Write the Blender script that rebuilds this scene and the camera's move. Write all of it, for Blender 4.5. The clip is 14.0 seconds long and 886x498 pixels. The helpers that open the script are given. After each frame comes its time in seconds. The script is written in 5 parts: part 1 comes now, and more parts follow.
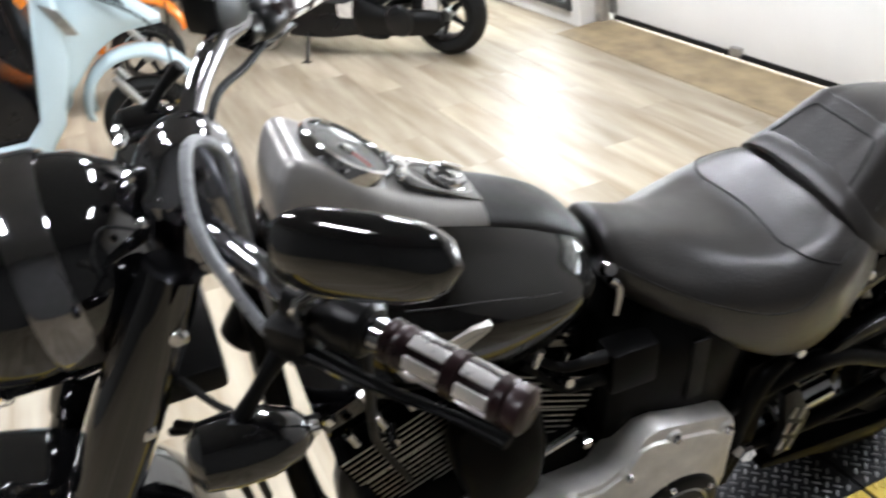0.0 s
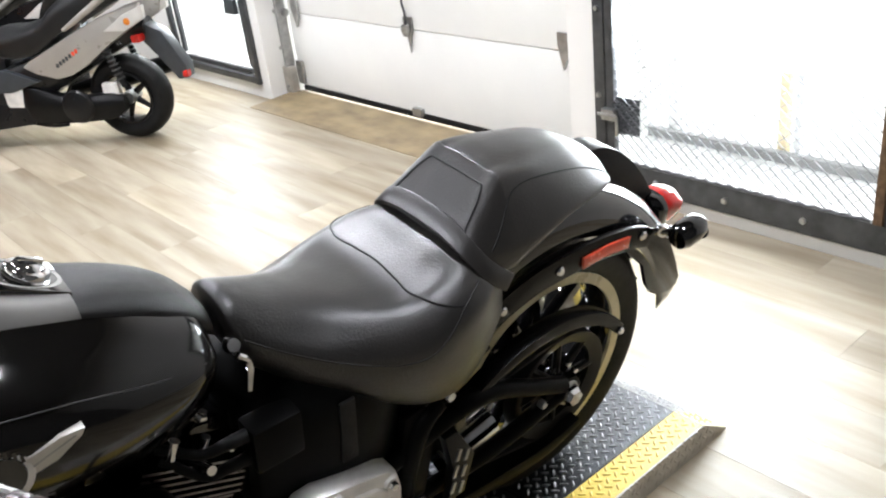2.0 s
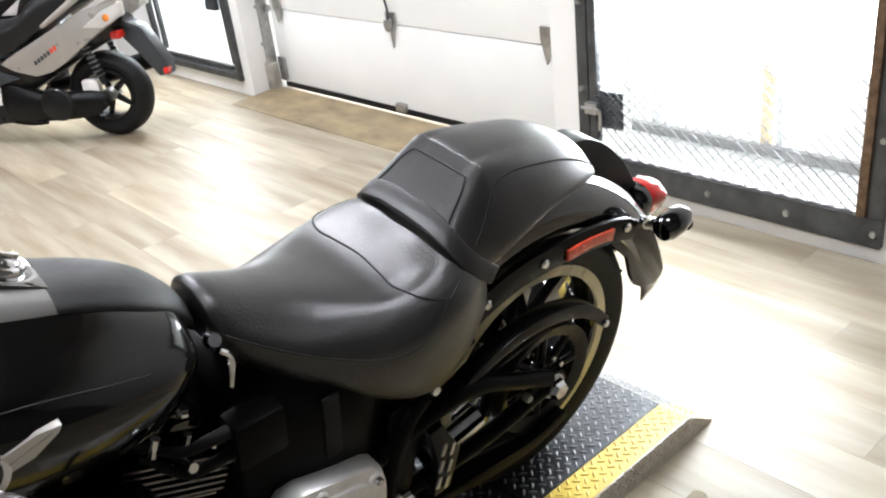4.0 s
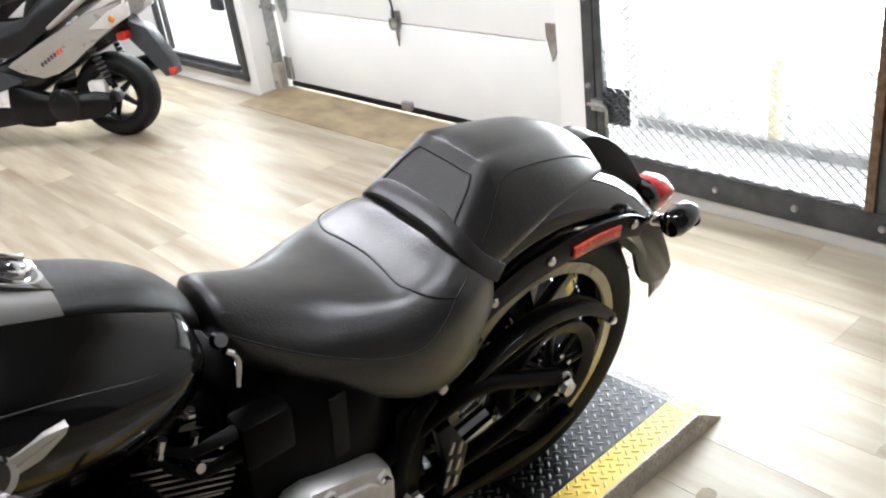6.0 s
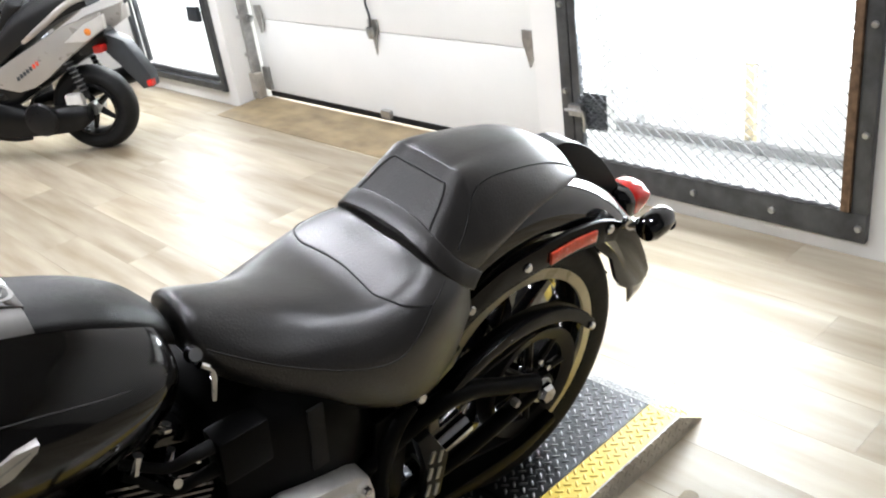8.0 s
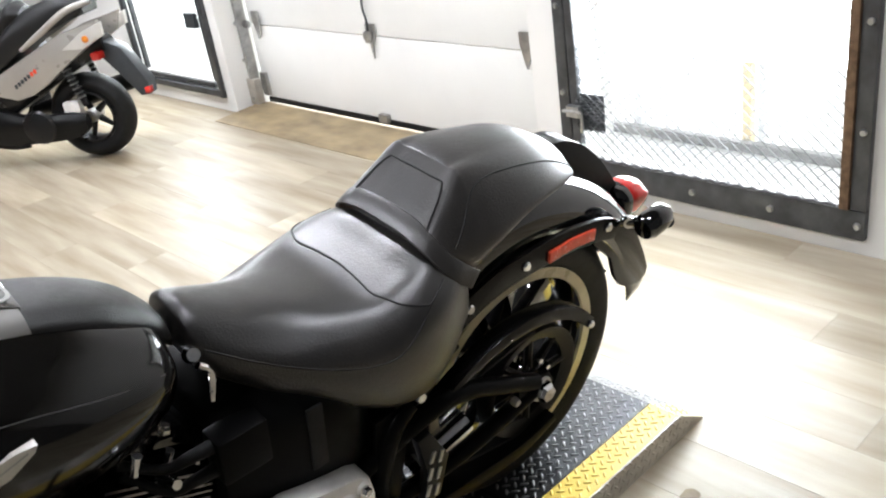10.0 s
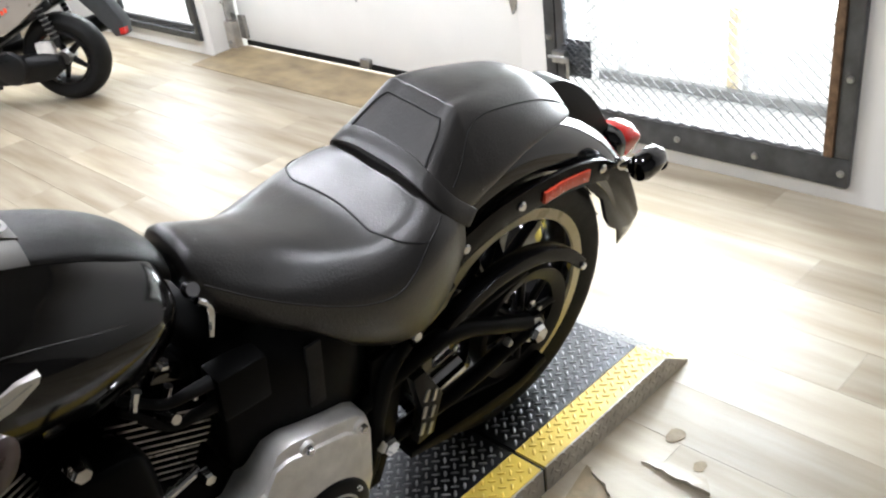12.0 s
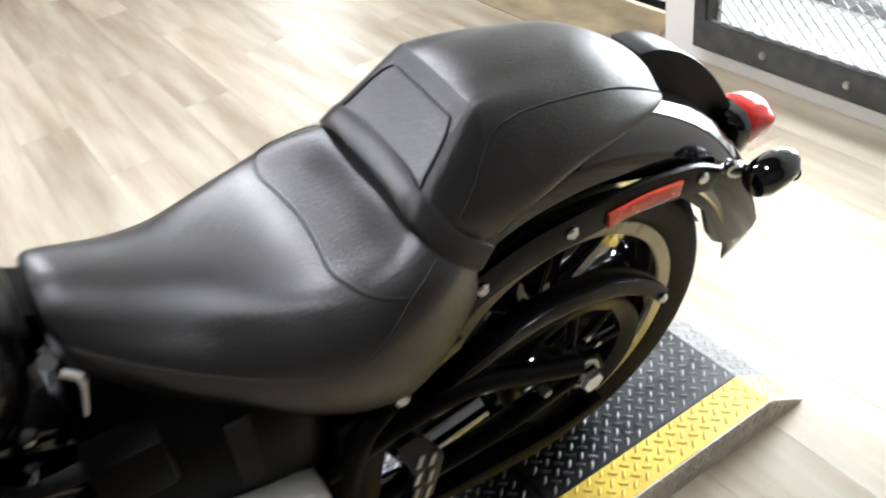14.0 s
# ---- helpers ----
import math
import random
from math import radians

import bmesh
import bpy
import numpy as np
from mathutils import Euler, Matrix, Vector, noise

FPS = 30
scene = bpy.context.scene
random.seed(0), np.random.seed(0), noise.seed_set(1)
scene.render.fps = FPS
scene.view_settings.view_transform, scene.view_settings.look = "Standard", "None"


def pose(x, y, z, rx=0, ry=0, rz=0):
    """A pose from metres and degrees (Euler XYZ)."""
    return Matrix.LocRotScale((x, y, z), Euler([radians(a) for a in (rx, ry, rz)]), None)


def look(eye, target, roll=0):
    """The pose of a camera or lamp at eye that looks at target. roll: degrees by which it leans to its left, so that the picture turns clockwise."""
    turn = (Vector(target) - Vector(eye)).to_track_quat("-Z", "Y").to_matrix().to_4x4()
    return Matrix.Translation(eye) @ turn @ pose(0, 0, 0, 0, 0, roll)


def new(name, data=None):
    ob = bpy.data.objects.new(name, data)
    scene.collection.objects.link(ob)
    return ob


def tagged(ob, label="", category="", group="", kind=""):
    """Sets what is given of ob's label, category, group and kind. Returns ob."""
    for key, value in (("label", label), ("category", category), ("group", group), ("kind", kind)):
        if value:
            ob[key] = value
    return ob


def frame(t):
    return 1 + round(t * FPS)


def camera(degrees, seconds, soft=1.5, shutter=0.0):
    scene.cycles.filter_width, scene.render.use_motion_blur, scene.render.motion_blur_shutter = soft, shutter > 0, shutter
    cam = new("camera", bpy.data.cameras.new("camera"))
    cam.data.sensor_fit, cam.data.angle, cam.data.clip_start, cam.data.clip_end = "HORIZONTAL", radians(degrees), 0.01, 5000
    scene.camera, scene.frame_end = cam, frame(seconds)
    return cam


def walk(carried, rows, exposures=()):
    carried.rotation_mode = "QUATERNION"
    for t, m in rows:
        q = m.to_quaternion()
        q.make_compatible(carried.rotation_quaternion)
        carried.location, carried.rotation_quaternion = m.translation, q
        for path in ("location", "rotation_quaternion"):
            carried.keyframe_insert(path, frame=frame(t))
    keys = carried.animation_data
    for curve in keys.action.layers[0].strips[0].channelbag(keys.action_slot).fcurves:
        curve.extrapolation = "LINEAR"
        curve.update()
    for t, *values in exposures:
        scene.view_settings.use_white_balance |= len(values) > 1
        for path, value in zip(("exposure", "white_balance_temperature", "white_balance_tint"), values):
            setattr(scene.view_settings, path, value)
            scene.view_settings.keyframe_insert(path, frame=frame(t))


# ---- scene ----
cam = camera(53.2, 14.0, 2.1, 0.4)
PATH = [
    (0, (-1.279, -1.084, 1.488), (-0.677, 0.569, 0.538), -8.0),
    (0.3, (-1.235, -1.109, 1.485), (-0.488, 0.499, 0.56), -9.9),
    (0.5, (-1.21, -1.118, 1.485), (-0.367, 0.435, 0.548), -9.8),
    (1, (-1.148, -1.138, 1.475), (-0.106, 0.307, 0.566), -6.9),
    (1.5, (-1.108, -1.153, 1.461), (0.025, 0.245, 0.59), -7.2),
    (2, (-1.107, -1.159, 1.454), (0.015, 0.243, 0.575), -7.0),
    (2.5, (-1.104, -1.157, 1.457), (0.022, 0.249, 0.588), -7.4),
    (3, (-1.099, -1.155, 1.447), (0.05, 0.221, 0.56), -7.1),
    (5.5, (-1.103, -1.151, 1.439), (0.029, 0.236, 0.547), -7.1),
    (6, (-1.096, -1.151, 1.439), (0.035, 0.237, 0.549), -7.7),
    (6.5, (-1.099, -1.148, 1.438), (0.008, 0.266, 0.557), -7.7),
    (7, (-1.093, -1.155, 1.44), (0.022, 0.256, 0.565), -8.6),
    (7.5, (-1.089, -1.156, 1.438), (0.036, 0.235, 0.545), -8.4),
    (8, (-1.084, -1.161, 1.44), (0.078, 0.208, 0.559), -8.3),
    (10.5, (-1.085, -1.165, 1.427), (0.082, 0.206, 0.555), -9.1),
    (11, (-1.082, -1.164, 1.424), (0.072, 0.198, 0.522), -9.4),
    (11.5, (-1.085, -1.15, 1.409), (0.027, 0.2, 0.438), -9.7),
    (12, (-1.117, -1.137, 1.41), (0.047, 0.166, 0.437), -7.9),
    (12.5, (-1.181, -1.107, 1.406), (-0.003, 0.145, 0.382), -7.2),
    (13, (-1.097, -1.07, 1.361), (-0.022, 0.251, 0.312), -6.3),
    (13.5, (-0.881, -1.04, 1.411), (-0.127, 0.41, 0.258), -7.5),
    (14, (-0.647, -0.905, 1.37), (0.132, 0.507, 0.187), -8.9),
]
walk(cam, [(t, look(eye, target, roll)) for t, eye, target, roll in PATH])

# ---- world, lights, exposure ----
world = bpy.data.worlds.new("world")
scene.world = world
world.use_nodes = True
wn = world.node_tree.nodes
sky = wn.new("ShaderNodeTexSky")
sky.sky_type, sky.sun_disc = "NISHITA", False
sky.sun_elevation, sky.sun_rotation = radians(40), radians(60)
world.node_tree.links.new(sky.outputs[0], wn["Background"].inputs[0])
wn["Background"].inputs[1].default_value = 0.12
scene.view_settings.exposure = 0.0


def area_lamp(name, m, sx, sy, watts, colour):
    d = bpy.data.lights.new(name, "AREA")
    d.shape, d.size, d.size_y, d.energy, d.color = "RECTANGLE", sx, sy, watts, colour
    ob = new(name, d)
    ob.matrix_world = m
    return ob


# daylight in the mesh window and the small window, shining into the room (-x)
area_lamp("window_daylight", pose(1.62, 0.42, 0.84, 0, 82, 0), 0.6, 1.0, 88, (0.88, 0.95, 1.0))
area_lamp("window_daylight", pose(1.62, 4.24, 1.15, 0, 82, 0), 0.7, 0.95, 52, (0.88, 0.95, 1.0))
# ceiling fluorescent rows
TUBES = [(-2.4, -0.6), (-2.4, 1.9), (-2.4, 4.4), (0.2, -0.6), (0.2, 1.9), (0.2, 4.4)]
for tx, ty in TUBES:
    area_lamp("tube_light", pose(tx, ty, 3.02), 0.09, 0.5 if ty < 0 else 1.2, 32 if ty < 0 else 86, (0.90, 0.92, 1.0))


# ---- materials ----
def mat(name, colour, rough=0.5, metal=0.0, var=0.15, scale=8.0, bump=0.0, bscale=60.0, coat=0.0, rvar=0.1, obj_var=0.0, stretch=(1, 1, 1), tint=None, spec=0.5):
    m = bpy.data.materials.new(name)
    m.use_nodes = True
    nt = m.node_tree
    b = nt.nodes["Principled BSDF"]
    b.inputs["Roughness"].default_value, b.inputs["Metallic"].default_value = rough, metal
    b.inputs["Coat Weight"].default_value, b.inputs["Coat Roughness"].default_value = coat, 0.04
    b.inputs["Specular IOR Level"].default_value = spec
    co = nt.nodes.new("ShaderNodeTexCoord")
    mp = nt.nodes.new("ShaderNodeMapping")
    mp.inputs["Scale"].default_value = stretch
    nt.links.new(co.outputs["Object"], mp.inputs[0])
    if obj_var:
        who = nt.nodes.new("ShaderNodeObjectInfo")
        far = nt.nodes.new("ShaderNodeMath")
        far.operation = "MULTIPLY"
        far.inputs[1].default_value = 60.0
        nt.links.new(who.outputs["Random"], far.inputs[0])
        nt.links.new(far.outputs[0], mp.inputs["Location"])
    n = nt.nodes.new("ShaderNodeTexNoise")
    n.inputs["Scale"].default_value, n.inputs["Detail"].default_value = scale, 6.0
    nt.links.new(mp.outputs[0], n.inputs["Vector"])
    ramp = nt.nodes.new("ShaderNodeValToRGB")
    c = Vector(colour[:3])
    t = Vector(tint) if tint else c * (1 + var)
    lo = c * (1 - var)
    ramp.color_ramp.elements[0].position, ramp.color_ramp.elements[1].position = 0.3, 0.7
    ramp.color_ramp.elements[0].color, ramp.color_ramp.elements[1].color = (*lo, 1), (*t, 1)
    nt.links.new(n.outputs["Fac"], ramp.inputs[0])
    out = ramp.outputs[0]
    if obj_var:
        info = nt.nodes.new("ShaderNodeObjectInfo")
        hsv = nt.nodes.new("ShaderNodeHueSaturation")
        mr = nt.nodes.new("ShaderNodeMapRange")
        mr.inputs[3].default_value, mr.inputs[4].default_value = 1 - obj_var, 1 + obj_var
        nt.links.new(info.outputs["Random"], mr.inputs[0])
        nt.links.new(mr.outputs[0], hsv.inputs["Value"])
        nt.links.new(out, hsv.inputs["Color"])
        out = hsv.outputs[0]
    nt.links.new(out, b.inputs["Base Color"])
    if rvar:
        r = nt.nodes.new("ShaderNodeMapRange")
        r.inputs[3].default_value, r.inputs[4].default_value = max(0.0, rough - rvar), min(1.0, rough + rvar)
        n3 = nt.nodes.new("ShaderNodeTexNoise")
        n3.inputs["Scale"].default_value, n3.inputs["Detail"].default_value = scale * 2.3, 4.0
        nt.links.new(mp.outputs[0], n3.inputs["Vector"])
        nt.links.new(n3.outputs["Fac"], r.inputs[0])
        nt.links.new(r.outputs[0], b.inputs["Roughness"])
    if bump:
        n2 = nt.nodes.new("ShaderNodeTexNoise")
        n2.inputs["Scale"].default_value, n2.inputs["Detail"].default_value = bscale, 5.0
        nt.links.new(mp.outputs[0], n2.inputs["Vector"])
        bp = nt.nodes.new("ShaderNodeBump")
        bp.inputs["Strength"].default_value, bp.inputs["Distance"].default_value = bump, 0.004
        nt.links.new(n2.outputs["Fac"], bp.inputs["Height"])
        nt.links.new(bp.outputs[0], b.inputs["Normal"])
    return m


def emit(name, colour, strength):
    m = bpy.data.materials.new(name)
    m.use_nodes = True
    b = m.node_tree.nodes["Principled BSDF"]
    b.inputs["Base Color"].default_value = (*colour, 1)
    b.inputs["Emission Color"].default_value = (*colour, 1)
    b.inputs["Emission Strength"].default_value = strength
    return m


GLOSS = mat("black_paint", (0.003, 0.003, 0.0033), 0.05, 0, 0.2, 3, coat=1.0, rvar=0.02)
SATIN = mat("black_satin", (0.004, 0.004, 0.004), 0.34, 0, 0.3, 20, bump=0.03, bscale=200, spec=0.2)
DEEP = mat("deep_black_satin", (0.0025, 0.0025, 0.0025), 0.38, 0, 0.3, 20, spec=0.06)
GUARDM = mat("black_moulded_guard", (0.003, 0.003, 0.003), 0.22, 0, 0.2, 10, spec=0.18, rvar=0.05)
DENIM = mat("black_gloss_tank", (0.0035, 0.0032, 0.0029), 0.10, 0, 0.2, 6, coat=0.15, rvar=0.04, spec=0.32)
LEATHER = mat("seat_leather", (0.0138, 0.0121, 0.0108), 0.36, 0, 0.5, 7, bump=0.2, bscale=240, rvar=0.14, spec=0.85)
LEATHER2 = mat("tank_strip_leather", (0.009, 0.009, 0.009), 0.42, 0, 0.3, 12, bump=0.25, bscale=400, spec=0.35)
THREAD = mat("seam_thread", (0.008, 0.008, 0.008), 0.6)
SILVER = mat("satin_silver_paint", (0.34, 0.33, 0.315), 0.34, 0.45, 0.12, 14, rvar=0.06)
CHROME = mat("chrome", (0.72, 0.72, 0.73), 0.07, 1.0, 0.08, 12, rvar=0.04)
DCHROME = mat("smoked_chrome", (0.34, 0.34, 0.36), 0.07, 1.0, 0.15, 10, rvar=0.03)
ALU = mat("cast_aluminium", (0.80, 0.78, 0.75), 0.34, 0.3, 0.14, 22, bump=0.12, bscale=260)
FINEDGE = mat("machined_fin_edge", (0.34, 0.335, 0.32), 0.3, 1.0, 0.1, 40)
INLAY = mat("polished_grip_inlay", (0.82, 0.80, 0.78), 0.30, 0.55, 0.08, 30)
RUBBER = mat("black_rubber", (0.006, 0.006, 0.006), 0.6, 0, 0.3, 25, bump=0.2, bscale=150, spec=0.25)
CREAM = mat("cream_rim_stripe", (0.60, 0.53, 0.33), 0.3, 0.1, 0.12, 14)
STEEL = mat("zinc_steel", (0.42, 0.42, 0.41), 0.32, 0.9, 0.2, 30)
RED = mat("red_lens", (0.55, 0.02, 0.015), 0.12, 0, 0.15, 30, coat=0.8)
REFLECT = mat("red_reflector", (0.80, 0.085, 0.04), 0.25, 0, 0.1, 60, coat=0.5)
AMBER = mat("amber_lens", (0.70, 0.22, 0.03), 0.15, 0, 0.1, 40, coat=0.6)
WHITEPL = mat("badge_white", (0.62, 0.60, 0.56), 0.35, 0.2, 0.06, 20)
MAROON = mat("grip_dark_inlay", (0.018, 0.006, 0.007), 0.3, 0.2, 0.3, 30)
PLATE = mat("diamond_plate_dark", (0.032, 0.033, 0.036), 0.36, 0.6, 0.4, 7, bump=0.15, bscale=90, rvar=0.15)
TREAD = mat("worn_tread_steel", (0.24, 0.24, 0.245), 0.32, 0.85, 0.35, 30, rvar=0.12)
YELLOW = mat("yellow_floor_paint", (0.60, 0.43, 0.065), 0.42, 0, 0.22, 9, bump=0.1, bscale=120)
YTREAD = mat("yellow_worn_tread", (0.66, 0.47, 0.08), 0.38, 0.1, 0.3, 25)
GALV = mat("galvanised_plate", (0.50, 0.47, 0.42), 0.42, 0.6, 0.25, 10, bump=0.1, bscale=90)
# for unseen walls: kept dark so black bike parts reflect little light
BACKWALL = mat("unseen_dark_wall", (0.075, 0.075, 0.073), 0.7, 0, 0.1, 2.5, bump=0.06, bscale=90)
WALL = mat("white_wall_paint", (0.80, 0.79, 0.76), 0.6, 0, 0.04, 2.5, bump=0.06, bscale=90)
CEIL = mat("ceiling_grey", (0.11, 0.11, 0.108), 0.8, 0, 0.04, 2)
DOORP = mat("white_steel_door", (0.80, 0.80, 0.77), 0.42, 0, 0.04, 2, bump=0.08, bscale=160)
DGREY = mat("dark_grey_steel_frame", (0.075, 0.078, 0.082), 0.45, 0.5, 0.3, 16, bump=0.1, bscale=120)
RUSTY = mat("rusty_hinge_steel", (0.16, 0.10, 0.06), 0.6, 0.5, 0.4, 40, bump=0.2, bscale=150)
MESHM = mat("expanded_metal", (0.10, 0.10, 0.105), 0.45, 0.6, 0.3, 30)
PLANK = mat("vinyl_wood_plank", (0.295, 0.230, 0.145), 0.45, 0, 0.24, 2.4, bump=0.08, bscale=20, rvar=0.16, obj_var=0.11, stretch=(5.0, 0.55, 1), tint=(0.41, 0.36, 0.275))
FLOORB = mat("vinyl_wood_floor", (0.295, 0.230, 0.145), 0.45, 0, 0.20, 2.4, bump=0.08, bscale=20, stretch=(5.0, 0.55, 1), tint=(0.41, 0.36, 0.275))
THRESH = mat("worn_plywood_ramp", (0.24, 0.18, 0.10), 0.5, 0, 0.35, 5, bump=0.2, bscale=60, stretch=(2, 1, 1))
SUBFLOOR = mat("torn_backing", (0.21, 0.155, 0.085), 0.7, 0, 0.35, 14, bump=0.3, bscale=60)
SILVERP = mat("scooter_silver", (0.37, 0.345, 0.31), 0.3, 0.25, 0.06, 6, coat=0.7)
BLACKP = mat("scooter_black_plastic", (0.007, 0.007, 0.0075), 0.3, 0, 0.25, 10, spec=0.3)
BLUEP = mat("pale_blue_paint", (0.48, 0.60, 0.64), 0.18, 0, 0.05, 3, coat=0.9)
ORANGEP = mat("orange_paint", (0.75, 0.20, 0.02), 0.18, 0, 0.05, 3, coat=0.9)
GREYPL = mat("grey_plate_plastic", (0.035, 0.04, 0.045), 0.4, 0, 0.15, 20)
SKYGLOW = emit("bright_daylight_backdrop", (0.97, 1.0, 1.0), 2.6)
TUBEGLOW = emit("fluorescent_tube", (1.0, 0.98, 0.93), 9.0)
DIAL = mat("gauge_face", (0.42, 0.42, 0.41), 0.5, 0, 0.1, 40)
GLASS = bpy.data.materials.new("clear_glass")
GLASS.use_nodes = True
gb = GLASS.node_tree.nodes["Principled BSDF"]
gb.inputs["Transmission Weight"].default_value, gb.inputs["Roughness"].default_value, gb.inputs["IOR"].default_value = 1.0, 0.02, 1.12


# ---- mesh helpers ----
def part(name, bm, material, parent=None, label="", smooth=True, angle=38, local=None):
    """One mesh object from a bmesh."""
    me = bpy.data.meshes.new(name)
    bmesh.ops.recalc_face_normals(bm, faces=bm.faces)
    bm.to_mesh(me)
    bm.free()
    me.materials.append(material)
    if smooth:
        me.polygons.foreach_set("use_smooth", [True] * len(me.polygons))
        me.set_sharp_from_angle(angle=radians(angle))
    ob = new(name, me)
    if parent:
        ob.parent = parent
    if local is not None:
        ob.matrix_basis = local
    if label:
        ob["label"] = label
    return ob


def thing(name, m, label, category, group="", kind=""):
    ob = new(name)
    ob.empty_display_size = 0.05
    ob.matrix_world = m
    return tagged(ob, label, category, group, kind)


def box(sx, sy, sz, at=(0, 0, 0), bevel=0.0, m=None, bm=None):
    b = bm or bmesh.new()
    mm = (m or Matrix.Identity(4)) @ Matrix.Translation(at) @ Matrix.Diagonal((sx, sy, sz, 1))
    r = bmesh.ops.create_cube(b, size=1.0, matrix=mm)
    if bevel:
        es = list({e for v in r["verts"] for e in v.link_edges})
        bmesh.ops.bevel(b, geom=es, offset=bevel, segments=2, affect="EDGES", profile=0.6)
    return b


def rings(rs, bm=None, cap=True, closed=True):
    """Skin a list of point rings."""
    b = bm or bmesh.new()
    vs = [[b.verts.new(p) for p in r] for r in rs]
    n = len(rs[0])
    for a, c in zip(vs, vs[1:]):
        for i in range(n if closed else n - 1):
            j = (i + 1) % n
            b.faces.new((a[i], a[j], c[j], c[i]))
    if cap:
        b.faces.new(vs[0][::-1])
        b.faces.new(vs[-1])
    return b


def spline(pts, n):
    """Catmull-Rom through rows of numbers, n steps a span."""
    p = np.array(pts, float)
    q = np.vstack([2 * p[0] - p[1], p, 2 * p[-1] - p[-2]])
    out = []
    for i in range(len(p) - 1):
        a, b, c, d = q[i:i + 4]
        for k in range(n):
            t = k / n
            out.append(0.5 * (2 * b + (c - a) * t + (2 * a - 5 * b + 4 * c - d) * t * t + (3 * b - a - 3 * c + d) * t ** 3))
    out.append(p[-1])
    return np.array(out)


def tube(pts, r, seg=12, steps=6, bm=None, flat=1.0):
    """A round bar along a smooth path; r is one radius or one for each point."""
    rr = [r] * len(pts) if not hasattr(r, "__len__") else r
    rows = [(*p, q) for p, q in zip(pts, rr)]
    path = spline(rows, steps) if len(pts) > 2 else np.array(rows, float)
    up = Vector((0, 0, 1))
    rs = []
    for i, row in enumerate(path):
        a = Vector(path[max(i - 1, 0)][:3])
        c = Vector(path[min(i + 1, len(path) - 1)][:3])
        d = (c - a).normalized()
        if abs(d.dot(up)) > 0.95:
            up = Vector((1, 0, 0))
        u = d.cross(up).normalized()
        v = u.cross(d)
        up = v
        rs.append([Vector(row[:3]) + (u * math.cos(k) + v * math.sin(k) * flat) * row[3] for k in np.linspace(0, 2 * math.pi, seg, endpoint=False)])
    return rings(rs, bm)


def lathe(profile, m=None, seg=40, bm=None):
    """Turn (radius, height) rows round z; closed where the radius is 0."""
    m = m or Matrix.Identity(4)
    rs = [[m @ Vector((max(r, 1e-5) * math.cos(a), max(r, 1e-5) * math.sin(a), h)) for a in np.linspace(0, 2 * math.pi, seg, endpoint=False)] for r, h in profile]
    return rings(rs, bm)


def ringlathe(profile, m=None, seg=48, bm=None):
    """A closed profile turned round z, as a tyre."""
    b = bm or bmesh.new()
    m = m or Matrix.Identity(4)
    vs = [[b.verts.new(m @ Vector((r * math.cos(a), r * math.sin(a), h))) for r, h in profile] for a in np.linspace(0, 2 * math.pi, seg, endpoint=False)]
    n = len(profile)
    for i in range(seg):
        a, c = vs[i], vs[(i + 1) % seg]
        for k in range(n):
            b.faces.new((a[k], a[(k + 1) % n], c[(k + 1) % n], c[k]))
    return b


def slab(poly, y0, y1, bevel=0.004, bm=None):
    """A plate with an outline in x and z, between two y."""
    b = bm or bmesh.new()
    lo = [b.verts.new((x, y0, z)) for x, z in poly]
    hi = [b.verts.new((x, y1, z)) for x, z in poly]
    fs = [b.faces.new(lo), b.faces.new(hi[::-1])]
    n = len(poly)
    for i in range(n):
        fs.append(b.faces.new((lo[i], hi[i], hi[(i + 1) % n], lo[(i + 1) % n])))
    if bevel:
        bmesh.ops.recalc_face_normals(b, faces=fs)
        es = list({e for f in fs[:2] for e in f.edges})
        bmesh.ops.bevel(b, geom=es, offset=bevel, segments=2, affect="EDGES", profile=0.6)
    return b


def shell(rows, steps=5, ring=5, bm=None):
    """Smooth body along x. Each row: x, top z, shoulder half-width, shoulder drop, half-width, z of the widest place, bottom z, bottom half-width."""
    rs = []
    for x, zt, s, d, w, zm, zb, wb in spline(rows, steps):
        half = [(0, zt), (s * 0.55, zt - d * 0.18), (s, zt - d), (w, zm), (wb, zb)]
        pts = spline([(-half[1][0], half[1][1])] + half + [(wb * 0.5, zb - 0.004)], ring)[ring:-ring]
        right = [(y, z) for y, z in pts]
        loop = right + [(-y, z) for y, z in right[::-1][:-1]]
        rs.append([(x, y, z) for y, z in loop])
    return rings(rs, bm)


def body(rows, steps=6, ring=6, bm=None):
    """Smooth body along x, alike on both sides. Each row: x, top z, then y and z of the inner top, the shoulder, the widest place and the lower edge."""
    rs = []
    for x, z0, y1, z1, y2, z2, y3, z3, y4, z4 in spline(rows, steps):
        pts = spline([(-y1, z1), (0, z0), (y1, z1), (y2, z2), (y3, z3), (y4, z4), (y4 * 0.5, z4 - 0.004)], ring)[ring:-ring]
        right = [(y, z) for y, z in pts]
        rs.append([(x, y, z) for y, z in right + [(-y, z) for y, z in right[::-1][:-1]]])
    return rings(rs, bm)


def bolt(r=0.008, h=0.006, m=None, hexa=False):
    return lathe([(0, h), (r * 0.75, h), (r, h * 0.55), (r, 0), (0, 0)], m, 6 if hexa else 12)


FACE = pose(0, 0, 0, 90)     # turns z to -y: towards the bike's left side

